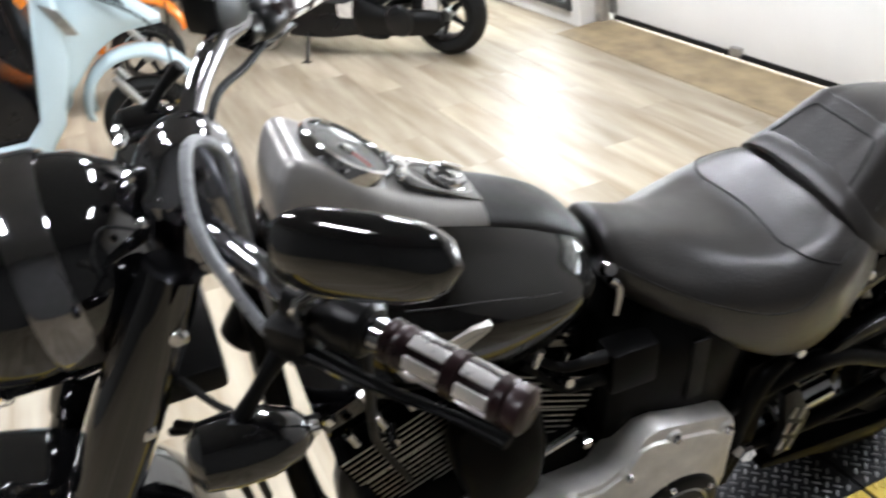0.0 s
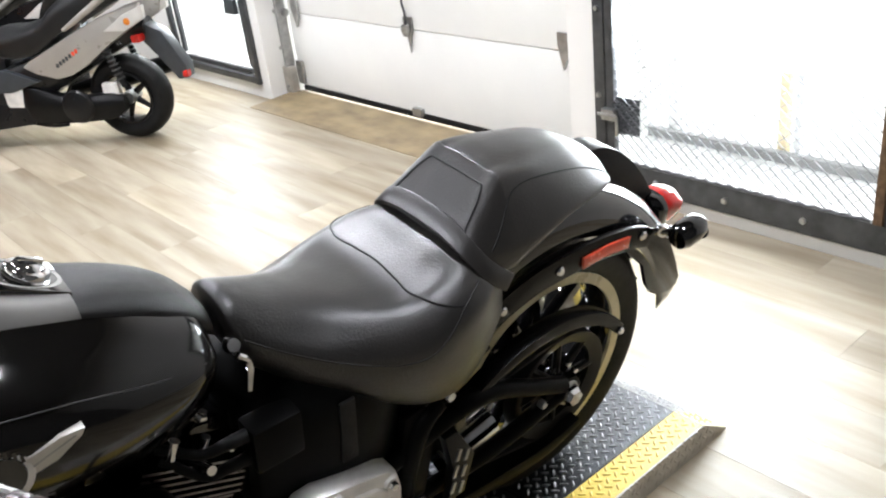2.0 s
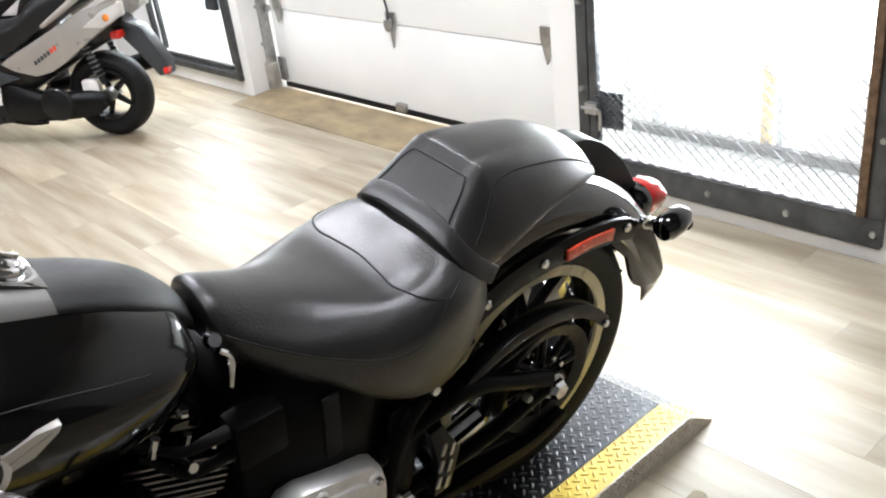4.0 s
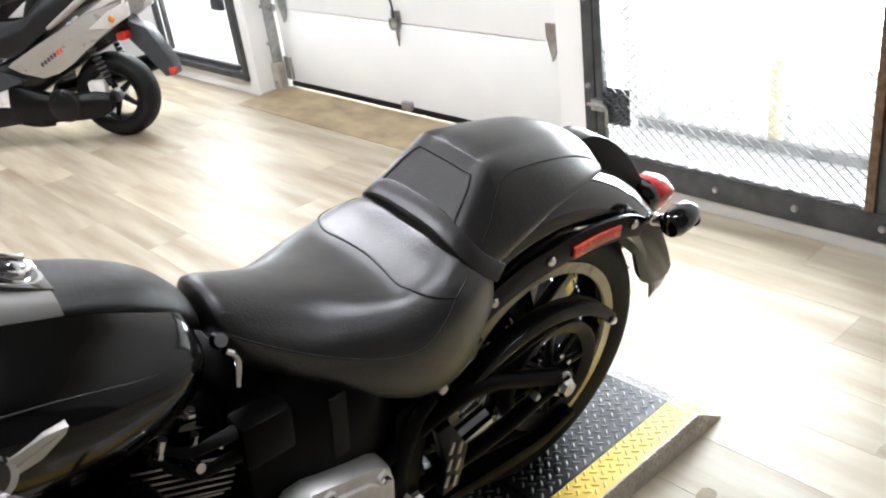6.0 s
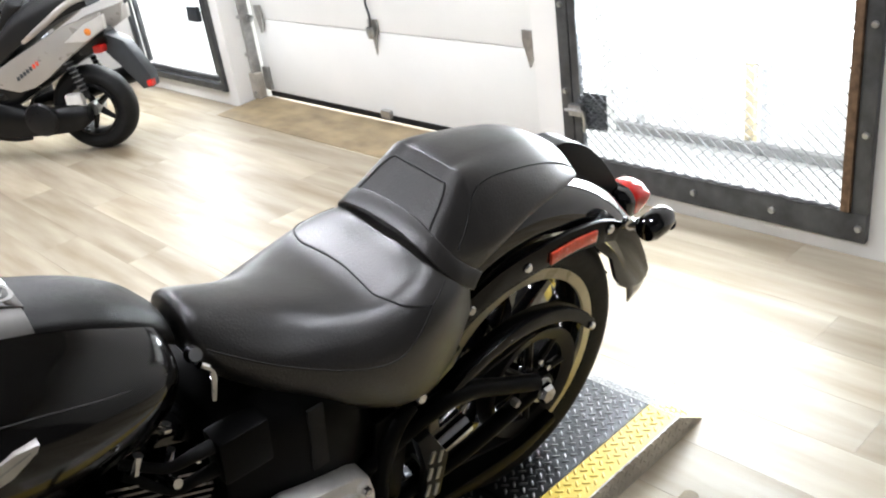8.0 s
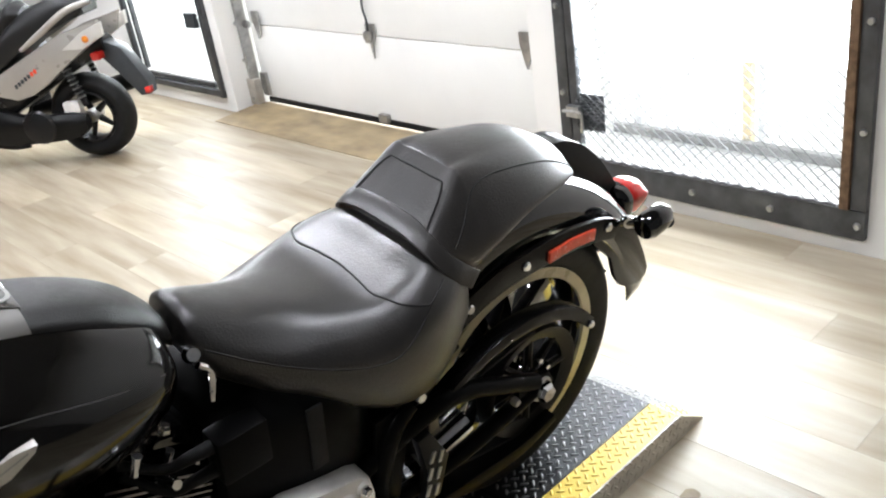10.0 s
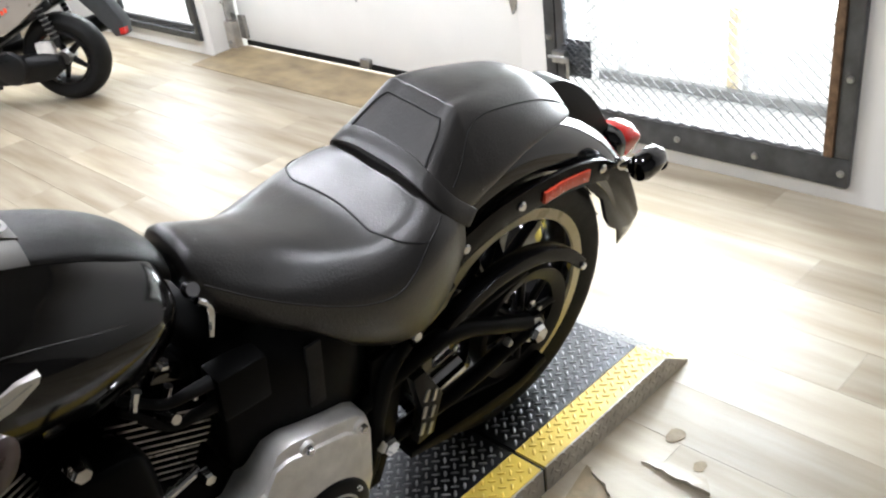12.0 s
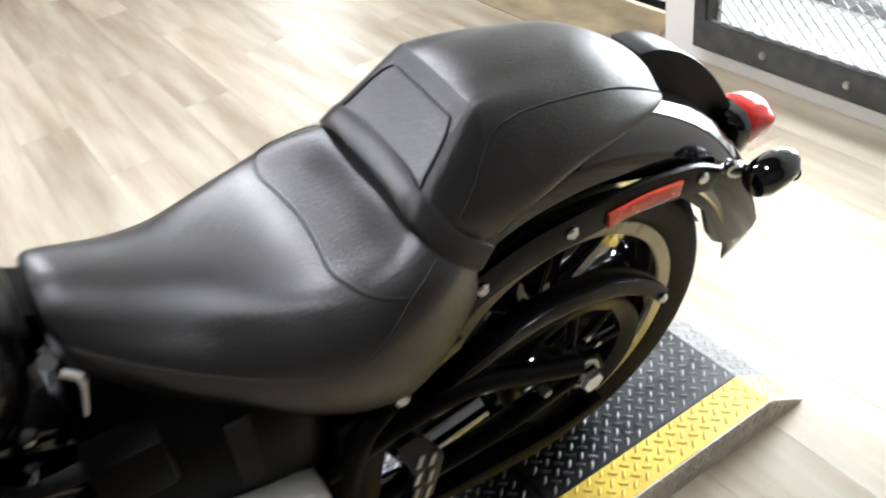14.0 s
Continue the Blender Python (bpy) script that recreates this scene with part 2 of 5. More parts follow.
# ---- the room ----
def room_box(name, lo, hi, material, label, bevel=0.0):
    c = [(a + b) / 2 for a, b in zip(lo, hi)]
    d = [b - a for a, b in zip(lo, hi)]
    ob = part(name, box(*d, at=(0, 0, 0), bevel=bevel), material, smooth=False)
    ob.location = c
    return tagged(ob, label, name.split("_")[0], kind="structure")


FX0, FX1, FY0, FY1, CZ = -5.0, 1.50, -2.6, 7.0, 3.1
DOOR_Y0, DOOR_Y1, DOOR_X = 1.24, 3.52, 1.68
JAMB_Y = 1.165     # edge of the wall pier beside the door
WG = (-0.13, 0.97, 0.10, 1.50)      # mesh window opening: y0 y1 z0 z1
WS = (3.70, 4.72, 0.13, 1.60)        # small window opening
floor = room_box("floor", (FX0, FY0, -0.10), (1.745, FY1, -0.004), FLOORB, "worn pale wood-look vinyl plank floor")
# ceiling out of view, darkened so gloss parts mirror only the tubes
room_box("ceiling", (FX0, FY0, CZ), (1.9, FY1, CZ + 0.1), CEIL, "unseen ceiling, kept dark grey to limit reflections")
# unseen closing walls, dark and near on the south to cut fill light
room_box("wall_south", (FX0 - 0.1, FY0 - 0.1, 0), (1.75, FY0, CZ), BACKWALL, "unseen dark grey wall closing the room")
room_box("wall_north", (FX0 - 0.1, FY1, 0), (1.75, FY1 + 0.1, CZ), BACKWALL, "unseen dark grey wall closing the room")
room_box("wall_west", (FX0 - 0.1, FY0, 0), (FX0, FY1, CZ), BACKWALL, "unseen dark grey wall closing the room")


def wall_east():
    """The wall with the overhead door and the two windows, cut clean through."""
    b = bmesh.new()
    xa, xb = FX1, 1.75
    def piece(y0, y1, z0, z1):
        box(xb - xa, y1 - y0, z1 - z0, ((xa + xb) / 2, (y0 + y1) / 2, (z0 + z1) / 2), bm=b)
    piece(FY0, WG[0], 0, CZ)
    piece(WG[0], WG[1], 0, WG[2])
    piece(WG[0], WG[1], WG[3], CZ)
    piece(WG[1], JAMB_Y, 0, CZ)
    piece(JAMB_Y, DOOR_Y1 + 0.05, 2.2, CZ)
    piece(DOOR_Y1 + 0.05, WS[0], 0, CZ)
    piece(WS[0], WS[1], 0, WS[2])
    piece(WS[0], WS[1], WS[3], CZ)
    piece(WS[1], FY1, 0, CZ)
    return tagged(part("wall_east", b, WALL, smooth=False), "white painted wall with a door opening and windows", "wall", kind="structure")


wall_east()
backdrop = part("backdrop", box(0.02, 16, 6, (0, 0, 0)), SKYGLOW, smooth=False)
backdrop.location = (3.4, 1.5, 2.2)
tagged(backdrop, "overexposed white daylight outside the windows", "backdrop", kind="structure")

# overhead door: sections with hinges, handle, bottom seal
door = thing("overhead_door", pose(DOOR_X, (DOOR_Y0 + DOOR_Y1) / 2, 0), "closed white sectional overhead garage door", "garage door")
HALF = (DOOR_Y1 - DOOR_Y0) / 2
zs = [0.055, 0.495, 0.95, 1.40, 1.85, 2.25]
for z0, z1 in zip(zs, zs[1:]):
    b = box(0.045, 2 * HALF, z1 - z0 - 0.004, (0.03, 0, (z0 + z1) / 2), 0.004)
    part("panel", b, DOORP, door)
part("bottom_seal", box(0.05, 2 * HALF - 0.06, 0.03, (0.028, 0, 0.040), 0.006), RUBBER, door, "black rubber bottom seal")
part("centre_bracket", box(0.03, 0.07, 0.045, (-0.005, 0, 0.065), 0.004), STEEL, door, "small steel lift bracket")
hd = part("handle_plate", slab([(-0.035, 0.06), (0.035, 0.06), (0.035, 0.0), (0.012, -0.045), (0.0, -0.12), (-0.012, -0.045), (-0.035, 0)], -0.004, 0.004, 0.001), STEEL, door, "dark steel hinge plate", local=pose(-0.002, 0, 0.50, 0, 0, 90))
part("pull_rope", tube([(0, 0, 0.72), (0.002, 0.012, 0.64), (-0.004, -0.01, 0.58), (0, 0, 0.50)], 0.006), DGREY, door, "grey pull rope", local=pose(-0.02, 0, 0))
part("pull_hook", lathe([(0, 0.03), (0.02, 0.025), (0.024, 0.0), (0.016, -0.03), (0, -0.035)], pose(-0.022, 0, 0.50), 12), STEEL, door)
for sy in (-1, 1):
    part("edge_hinge", slab([(-0.03, 0.08), (0.03, 0.08), (0.03, 0.03), (0.0, -0.08), (-0.03, -0.02)], -0.006, 0.006, 0.001), STEEL, door, local=pose(-0.01, sy * (HALF - 0.10), 0.50, 0, 0, 90))
    part("corner_bracket", box(0.02, 0.06, 0.14, (0, 0, 0), 0.004), STEEL, door, "galvanised corner bracket", local=pose(-0.004, sy * (HALF - 0.04), 0.14))
    part("roller", lathe([(0, 0.02), (0.022, 0.018), (0.022, -0.018), (0, -0.02)], pose(-0.02, sy * (HALF + 0.0), 0.50, 90), 14), STEEL, door)
tr = thing("door_track", pose(1.64, DOOR_Y1 + 0.015, 0), "galvanised steel roller door track", "door track")
part("rail", slab([(-0.03, 0.03), (0.03, 0.03), (0.03, 2.2), (-0.03, 2.2)], -0.012, 0.012, 0.002), STEEL, tr)
part("foot_bracket", box(0.05, 0.09, 0.16, (-0.01, 0.0, 0.10), 0.005), GALV, tr)
for z in (0.06, 0.3, 0.52):
    part("lag_bolt", bolt(0.012, 0.012, pose(-0.035, -0.0, z, 0, -90), True), STEEL, tr)
glow = part("door_gap", box(0.05, 2 * HALF - 0.08, 0.018, (0, 0, 0)), emit("daylight_under_door", (1, 1, 1), 2.5), smooth=False)
glow.location = (DOOR_X + 0.055, (DOOR_Y0 + DOOR_Y1) / 2, 0.022)
tagged(glow, "bright strip of daylight under the door", "daylight gap", kind="structure")

# worn plywood threshold wedge before the door
b = bmesh.new()
y0, y1 = 1.10, DOOR_Y1 + 0.04
lo = [(1.33, y0, 0.0), (1.33, y1, 0.0), (1.655, y1 - 0.03, 0.0), (1.655, y0 + 0.2, 0.0)]
hi = [(1.33, y0, 0.004), (1.33, y1, 0.004), (1.655, y1 - 0.03, 0.03), (1.655, y0 + 0.2, 0.03)]
vl, vh = [b.verts.new(p) for p in lo], [b.verts.new(p) for p in hi]
b.faces.new(vl[::-1]); b.faces.new(vh)
for i in range(4):
    b.faces.new((vl[i], vl[(i + 1) % 4], vh[(i + 1) % 4], vh[i]))
tagged(part("threshold_ramp", b, THRESH, smooth=False), "worn brown plywood threshold ramp at the door", "threshold")


def expanded(y0, y1, z0, z1, cw, ch, t):
    """Expanded metal: zigzag strands that meet at their knuckles."""
    b = bmesh.new()
    rows = int((z1 - z0) / ch)
    cols = int((y1 - y0) / (cw / 2))
    for i in range(rows):
        zc = z0 + (i + 0.5) * ch
        prev = None
        for k in range(cols + 1):
            y = y0 + k * cw / 2
            z = zc + (ch / 2 - t * 0.4) * (1 if (k + i) % 2 else -1)
            q = [b.verts.new((dx, y, z + dz)) for dx, dz in ((-0.004, 0), (0, t * 0.5), (0.004, 0), (0, -t * 0.5))]
            if prev:
                for j in range(4):
                    b.faces.new((prev[j], prev[(j + 1) % 4], q[(j + 1) % 4], q[j]))
            prev = q
    return b


# steel-framed mesh gate over the large window
gate = thing("mesh_gate", pose(1.485, 0.421, 0), "dark grey steel security gate with expanded metal mesh", "security gate")
GW, GZ0, GZ1 = 0.592, 0.062, 1.55
part("bottom_bar", box(0.03, 2 * GW, 0.098, (0, 0, GZ0 + 0.049), 0.003), DGREY, gate)
part("top_bar", box(0.03, 2 * GW, 0.07, (0, 0, GZ1 - 0.035), 0.003), DGREY, gate)
for sy in (-1, 1):
    part("side_bar", box(0.03, 0.05, GZ1 - GZ0 - 0.17, (0, sy * (GW - 0.025), (GZ0 + GZ1) / 2 + 0.014), 0.003), DGREY, gate)
part("inner_post", box(0.03, 0.035, GZ1 - GZ0 - 0.18, (0.002, GW - 0.072, (GZ0 + GZ1) / 2 + 0.01), 0.003), DGREY, gate)
part("hinge_post", box(0.05, 0.03, GZ1 - GZ0 - 0.18, (0.0, -GW + 0.066, (GZ0 + GZ1) / 2 + 0.01), 0.004), RUSTY, gate, "rust-stained hinge post")
part("mesh_sheet", expanded(-GW + 0.05, GW - 0.06, GZ0 + 0.085, GZ1 - 0.06, 0.044, 0.0195, 0.0033), MESHM, gate, "diamond expanded metal sheet", smooth=False)["kind"] = "stuff"
part("mesh_edge", tube([(-0.016, -GW + 0.09 + k * 0.026, GZ0 + 0.104 + 0.006 * (k % 2)) for k in range(40)], 0.006, 6, 2), MESHM, gate)
part("lock_guard", expanded(0.392, 0.512, 0.275, 0.418, 0.03, 0.012, 0.007), DGREY, gate, "dense mesh lock guard", smooth=False, local=pose(-0.012, 0, 0))["kind"] = "stuff"
part("lock_guard_back", box(0.004, 0.118, 0.140, (0.006, 0.452, 0.3465)), DGREY, gate, smooth=False)
for y in (0.012, -0.283, 0.307, -0.57):
    part("bolt", bolt(0.012, 0.01, pose(-0.015, y, GZ0 + 0.049, 0, -90)), STEEL, gate)
for z in (0.42, 0.75, 1.1):
    for sy in (-1, 1):
        part("bolt", bolt(0.011, 0.01, pose(-0.015, sy * (GW - 0.022), z, 0, -90)), STEEL, gate)
lt = part("latch", box(0.03, 0.06, 0.045, (-0.02, GW - 0.075, 0.352), 0.004), STEEL, gate, "zinc slide-bolt latch")
part("latch_bar", tube([(-0.035, GW - 0.03, 0.352), (-0.035, GW - 0.11, 0.352), (-0.035, GW - 0.12, 0.342), (-0.035, GW - 0.12, 0.275)], 0.007, 8, 3), STEEL, lt)
# outside: bright paving, a low kerb and slim posts
paving = part("pavement", box(1.75, 11.0, 0.08, (0, 0, 0)), mat("sunlit_pale_paving", (0.80, 0.80, 0.79), 0.8, 0, 0.05, 3, bump=0.1, bscale=40), smooth=False)
paving.location = (2.625, 1.5, -0.041)
tagged(paving, "pale sunlit paving outside the windows", "paving", kind="structure")
kerb = part("outside_kerb", box(0.04, 3.4, 0.045, (0, 0, 0), 0.006), mat("grey_kerb", (0.30, 0.30, 0.30), 0.7, 0, 0.15, 12), smooth=False)
kerb.location = (2.15, 1.0, 0.0215)
tagged(kerb, "low grey kerb on the paving outside the window", "kerb")
PEACH = mat("pale_orange_post", (0.93, 0.78, 0.52), 0.5, 0, 0.06, 8)
PALE = mat("pale_grey_post", (0.84, 0.85, 0.86), 0.5, 0, 0.05, 8)
for py, pw, pm, plabel in ((0.614, 0.040, PEACH, "pale orange post standing outside the window"), (0.548, 0.030, PALE, "slim pale grey post beside the orange one"), (1.155, 0.050, PALE, "pale grey post standing outside the window")):
    post = part("outside_post", box(0.04, pw, 2.4, (0, 0, 0), 0.005), pm, smooth=False)
    post.location = (2.20, py, 1.199)
    tagged(post, plabel, "post", "posts outside the window")
w1 = thing("window_1", pose(1.56, 0.42, 0), "large window pane behind the mesh gate", "window", kind="structure")
pn = part("pane", box(0.006, WG[1] - WG[0], WG[3] - WG[2], (0, 0, (WG[2] + WG[3]) / 2)), GLASS, w1, smooth=False)
pn.visible_shadow = False

# small steel-framed window left of the door
w2 = thing("window_2", pose(1.492, (WS[0] + WS[1]) / 2, 0), "white and grey steel-framed window with bright daylight", "window", kind="structure")
hw = (WS[1] - WS[0]) / 2
for sy in (-1, 1):
    part("outer_stile", box(0.03, 0.045, WS[3] - WS[2] + 0.09, (0, sy * (hw + 0.018), (WS[2] + WS[3]) / 2), 0.003), DGREY, w2)
    part("inner_stile", box(0.03, 0.025, WS[3] - WS[2] - 0.1, (0.02, sy * (hw - 0.055), (WS[2] + WS[3]) / 2), 0.003), DGREY, w2)
part("outer_rail", box(0.03, 2 * hw + 0.08, 0.04, (-0.001, 0, WS[2] - 0.02), 0.003), DGREY, w2)
part("inner_rail", box(0.03, 2 * hw - 0.14, 0.03, (0.02, 0, WS[2] + 0.02), 0.003), DGREY, w2)
part("lock_box", box(0.03, 0.12, 0.09, (-0.005, -hw + 0.14, 0.55), 0.006), GREYPL, w2, "grey lock box")
pn = part("pane", box(0.006, 2 * hw, WS[3] - WS[2], (0.06, 0, (WS[2] + WS[3]) / 2)), GLASS, w2, smooth=False)
pn.visible_shadow = False

for tx, ty in TUBES:
    fx = thing("ceiling_light", pose(tx, ty, CZ), "white fluorescent ceiling fixture with two tubes", "ceiling light", "ceiling lights")
    span = 0.3 if ty < 0 else 0.6
    part("housing", box(0.26, 2 * span + 0.1, 0.05, (0, 0, -0.03), 0.008), CEIL, fx)
    for dx in (-0.06, 0.06):
        part("tube", tube([(dx, -span, -0.07), (dx, span, -0.07)], 0.016, 10), TUBEGLOW, fx)

# ---- the lift platform ----
PZ, PY0, PY1 = 0.068, -0.19, 0.42
JX, BX, TX = -0.072, 0.40, 0.50


def tread_mesh():
    """One raised lozenge of diamond plate, along x."""
    b = bmesh.new()
    rim = [b.verts.new((0.0105 * math.cos(a), 0.0034 * math.sin(a), 0)) for a in np.linspace(0, 2 * math.pi, 8, endpoint=False)]
    top = [b.verts.new((0.0085 * math.cos(a), 0.0018 * math.sin(a), 0.0021)) for a in np.linspace(0, 2 * math.pi, 8, endpoint=False)]
    for i in range(8):
        b.faces.new((rim[i], rim[(i + 1) % 8], top[(i + 1) % 8], top[i]))
    b.faces.new(top)
    return b


def tread_data(material):
    me = bpy.data.meshes.new("tread")
    b = tread_mesh()
    bmesh.ops.recalc_face_normals(b, faces=b.faces)
    b.to_mesh(me)
    b.free()
    me.materials.append(material)
    me.polygons.foreach_set("use_smooth", [True] * len(me.polygons))
    return me


def treads_joined(name, parent, places, material):
    vs, fs = [], []
    src = tread_mesh()
    sv = [v.co.copy() for v in src.verts]
    src.verts.index_update()
    sf = [[v.index for v in f.verts] for f in src.faces]
    src.free()
    for m in places:
        o = len(vs)
        vs += [tuple(m @ v) for v in sv]
        fs += [[o + i for i in f] for f in sf]
    me = bpy.data.meshes.new(name)
    me.from_pydata(vs, [], fs)
    me.materials.append(material)
    me.polygons.foreach_set("use_smooth", [True] * len(me.polygons))
    ob = new(name, me)
    ob.parent = parent
    ob["kind"] = "stuff"
    return ob


TR_S, TR_Y = tread_data(TREAD), tread_data(YTREAD)


def plate_grid(x0, x1, y0, y1, z, base=None, pitch=0.0205):
    """Alternating lozenges on a lattice turned by 45 degrees, as poses."""
    out = []
    n = int((x1 - x0 + y1 - y0) / pitch) + 2
    c = math.sqrt(0.5) * pitch
    for i in range(-n, n):
        for k in range(-n, n):
            x, y = x0 + c * (i - k), y0 + c * (i + k)
            if x0 + 0.006 < x < x1 - 0.006 and y0 + 0.006 < y < y1 - 0.006:
                m = pose(x, y, z, 0, 0, 45 if (i + k) % 2 else -45)
                out.append((base @ m) if base else m)
    return out


SY = 0.085   # yellow edge width
ramp = thing("lift_ramp", pose(0, 0, 0), "dark diamond plate lift ramp with yellow painted edge", "ramp")
flat_ = [(JX + 0.004, 0.0), (JX + 0.004, PZ), (BX, PZ), (BX, 0.0)]
wedge = [(BX + 0.0005, 0.0), (BX + 0.0005, PZ), (TX, 0.004), (TX, 0.0)]
poly = [(JX + 0.004, 0.0), (JX + 0.004, PZ), (BX, PZ), (TX, 0.004), (TX, 0.0)]
SLOPE = mat("worn_bare_steel", (0.20, 0.20, 0.195), 0.45, 0.6, 0.3, 12, bump=0.12, bscale=90)
# end yellow, paler from wear and from window light put into the colour
PALEY = mat("worn_window_lit_yellow", (0.66, 0.56, 0.30), 0.45, 0, 0.2, 12, bump=0.1, bscale=120)
part("deck", slab(flat_, PY0 + SY, PY1 - SY, 0.0015), PLATE, ramp, smooth=False)
part("end_slope", slab(wedge, PY0 + SY, PY1 - SY, 0.0), SLOPE, ramp, "bare worn steel end slope", smooth=False)
for ya, yb in ((PY0 + 0.002, PY0 + SY - 0.001), (PY1 - SY + 0.001, PY1)):
    part("yellow_edge", slab(flat_, ya, yb, 0.0015), YELLOW, ramp, "yellow painted edge strip", smooth=False)
    part("yellow_end", slab(wedge, ya, yb, 0.0), PALEY, ramp, "yellow end, paled by wear and window light", smooth=False)
part("side_plate", slab(poly, PY0 - 0.002, PY0 + 0.001, 0.0), GALV, ramp, "grey diamond plate side", smooth=False)
slope = math.degrees(math.atan2(PZ - 0.004, TX - BX))
base = pose(BX, 0, PZ, 0, slope, 0)
near = plate_grid(JX + 0.01, BX, PY0 + SY, 0.10, PZ)
for m in near[:290]:
    o = new("tread", TR_S)
    o.parent, o.matrix_basis = ramp, m
rest = near[290:] + plate_grid(JX + 0.01, BX, 0.10, PY1 - SY, PZ) + plate_grid(0.0, 0.11, PY0 + SY, PY1 - SY, 0, base)
treads_joined("tread_field", ramp, rest, TREAD)
for m in plate_grid(JX + 0.01, BX, PY0 + 0.004, PY0 + SY, PZ):
    o = new("yellow_tread", TR_Y)
    o.parent, o.matrix_basis = ramp, m
treads_joined("yellow_tread_field", ramp, plate_grid(0.0, 0.11, PY0 + 0.004, PY0 + SY, 0, base), YTREAD)
sidebase = pose(0, PY0 - 0.002, 0, 90)
treads_joined("side_tread_field", ramp, [m for m in plate_grid(JX + 0.01, TX, 0.002, PZ, 0, sidebase) if m.translation.z < PZ - 0.006 - max(0, (m.translation.x - BX)) * 0.64], GALV)

deck = thing("lift_platform", pose(0, 0, 0), "dark diamond plate motorcycle lift platform with yellow edge", "lift platform")
part("deck", box(2.3, PY1 - PY0 - 2 * SY, PZ, (JX - 1.156, (PY0 + PY1) / 2, PZ / 2), 0.002), PLATE, deck, smooth=False)
for ya, yb in ((PY0 + 0.002, PY0 + SY - 0.001), (PY1 - SY + 0.001, PY1)):
    part("yellow_edge", box(2.3, yb - ya, PZ, (JX - 1.156, (ya + yb) / 2, PZ / 2), 0.002), YELLOW, deck, "yellow painted edge strip", smooth=False)
part("side_plate", box(2.3, 0.003, PZ - 0.002, (JX - 1.156, PY0 - 0.0005, PZ / 2)), GALV, deck, smooth=False)
part("end_strip", box(0.006, PY1 - PY0, PZ - 0.002, (JX - 0.001, (PY0 + PY1) / 2, PZ / 2 - 0.002)), RUBBER, deck, "black joint", smooth=False)
treads_joined("tread_field", deck, plate_grid(-1.3, JX - 0.01, PY0 + SY, PY1 - SY, PZ), TREAD)
treads_joined("yellow_tread_field", deck, plate_grid(-1.3, JX - 0.01, PY0 + 0.004, PY0 + SY, PZ), YTREAD)
treads_joined("side_tread_field", deck, plate_grid(-1.3, JX - 0.01, 0.002, PZ, 0, sidebase), GALV)
flap = part("stand_pad", slab([(-0.155, 0), (-0.155, 0.006), (-0.9, 0.006), (-0.9, 0)], -0.13, 0.0, 0.002), GALV, deck, "bright diamond plate side-stand pad")
flap.location = (0, PY0 - 0.003, 0.05)
treads_joined("pad_tread_field", deck, plate_grid(-0.88, -0.16, PY0 - 0.13, PY0 - 0.005, 0.056), TREAD)

# ---- the motorcycle (local x to the rear, y to its right, z up from the tyre's foot) ----
bike = thing("motorcycle", pose(0, 0.085, PZ - 0.003, 10.5, 0, -2.5), "black cruiser motorcycle leaning on its side stand", "motorcycle")
AX, AZ = 0.006, 0.332     # rear axle
FWX, FWZ = -1.63, 0.33   # front axle

# rider seat, pillion pad, strap
SEAT = [(-0.658, 0.792, 0.018, 0.790, 0.034, 0.780, 0.044, 0.764, 0.036, 0.742),
        (-0.652, 0.814, 0.030, 0.809, 0.054, 0.793, 0.066, 0.766, 0.054, 0.730),
        (-0.636, 0.818, 0.034, 0.811, 0.064, 0.788, 0.082, 0.756, 0.072, 0.712),
        (-0.600, 0.803, 0.038, 0.795, 0.074, 0.770, 0.104, 0.733, 0.092, 0.683),
        (-0.550, 0.779, 0.046, 0.771, 0.088, 0.745, 0.126, 0.706, 0.112, 0.645),
        (-0.500, 0.760, 0.056, 0.753, 0.104, 0.729, 0.148, 0.685, 0.128, 0.608),
        (-0.430, 0.740, 0.072, 0.737, 0.128, 0.724, 0.180, 0.668, 0.148, 0.562),
        (-0.370, 0.733, 0.082, 0.732, 0.146, 0.724, 0.193, 0.664, 0.158, 0.532),
        (-0.310, 0.745, 0.084, 0.744, 0.150, 0.735, 0.191, 0.675, 0.162, 0.522),
        (-0.265, 0.760, 0.078, 0.760, 0.142, 0.742, 0.182, 0.688, 0.160, 0.540),
        (-0.225, 0.768, 0.072, 0.766, 0.128, 0.744, 0.166, 0.698, 0.152, 0.572),
        (-0.192, 0.745, 0.060, 0.742, 0.112, 0.724, 0.148, 0.690, 0.142, 0.612)]
seat = part("rider_seat", body(SEAT, 7, 8), LEATHER, bike, "worn black leather solo rider seat with stitched panel", angle=60)
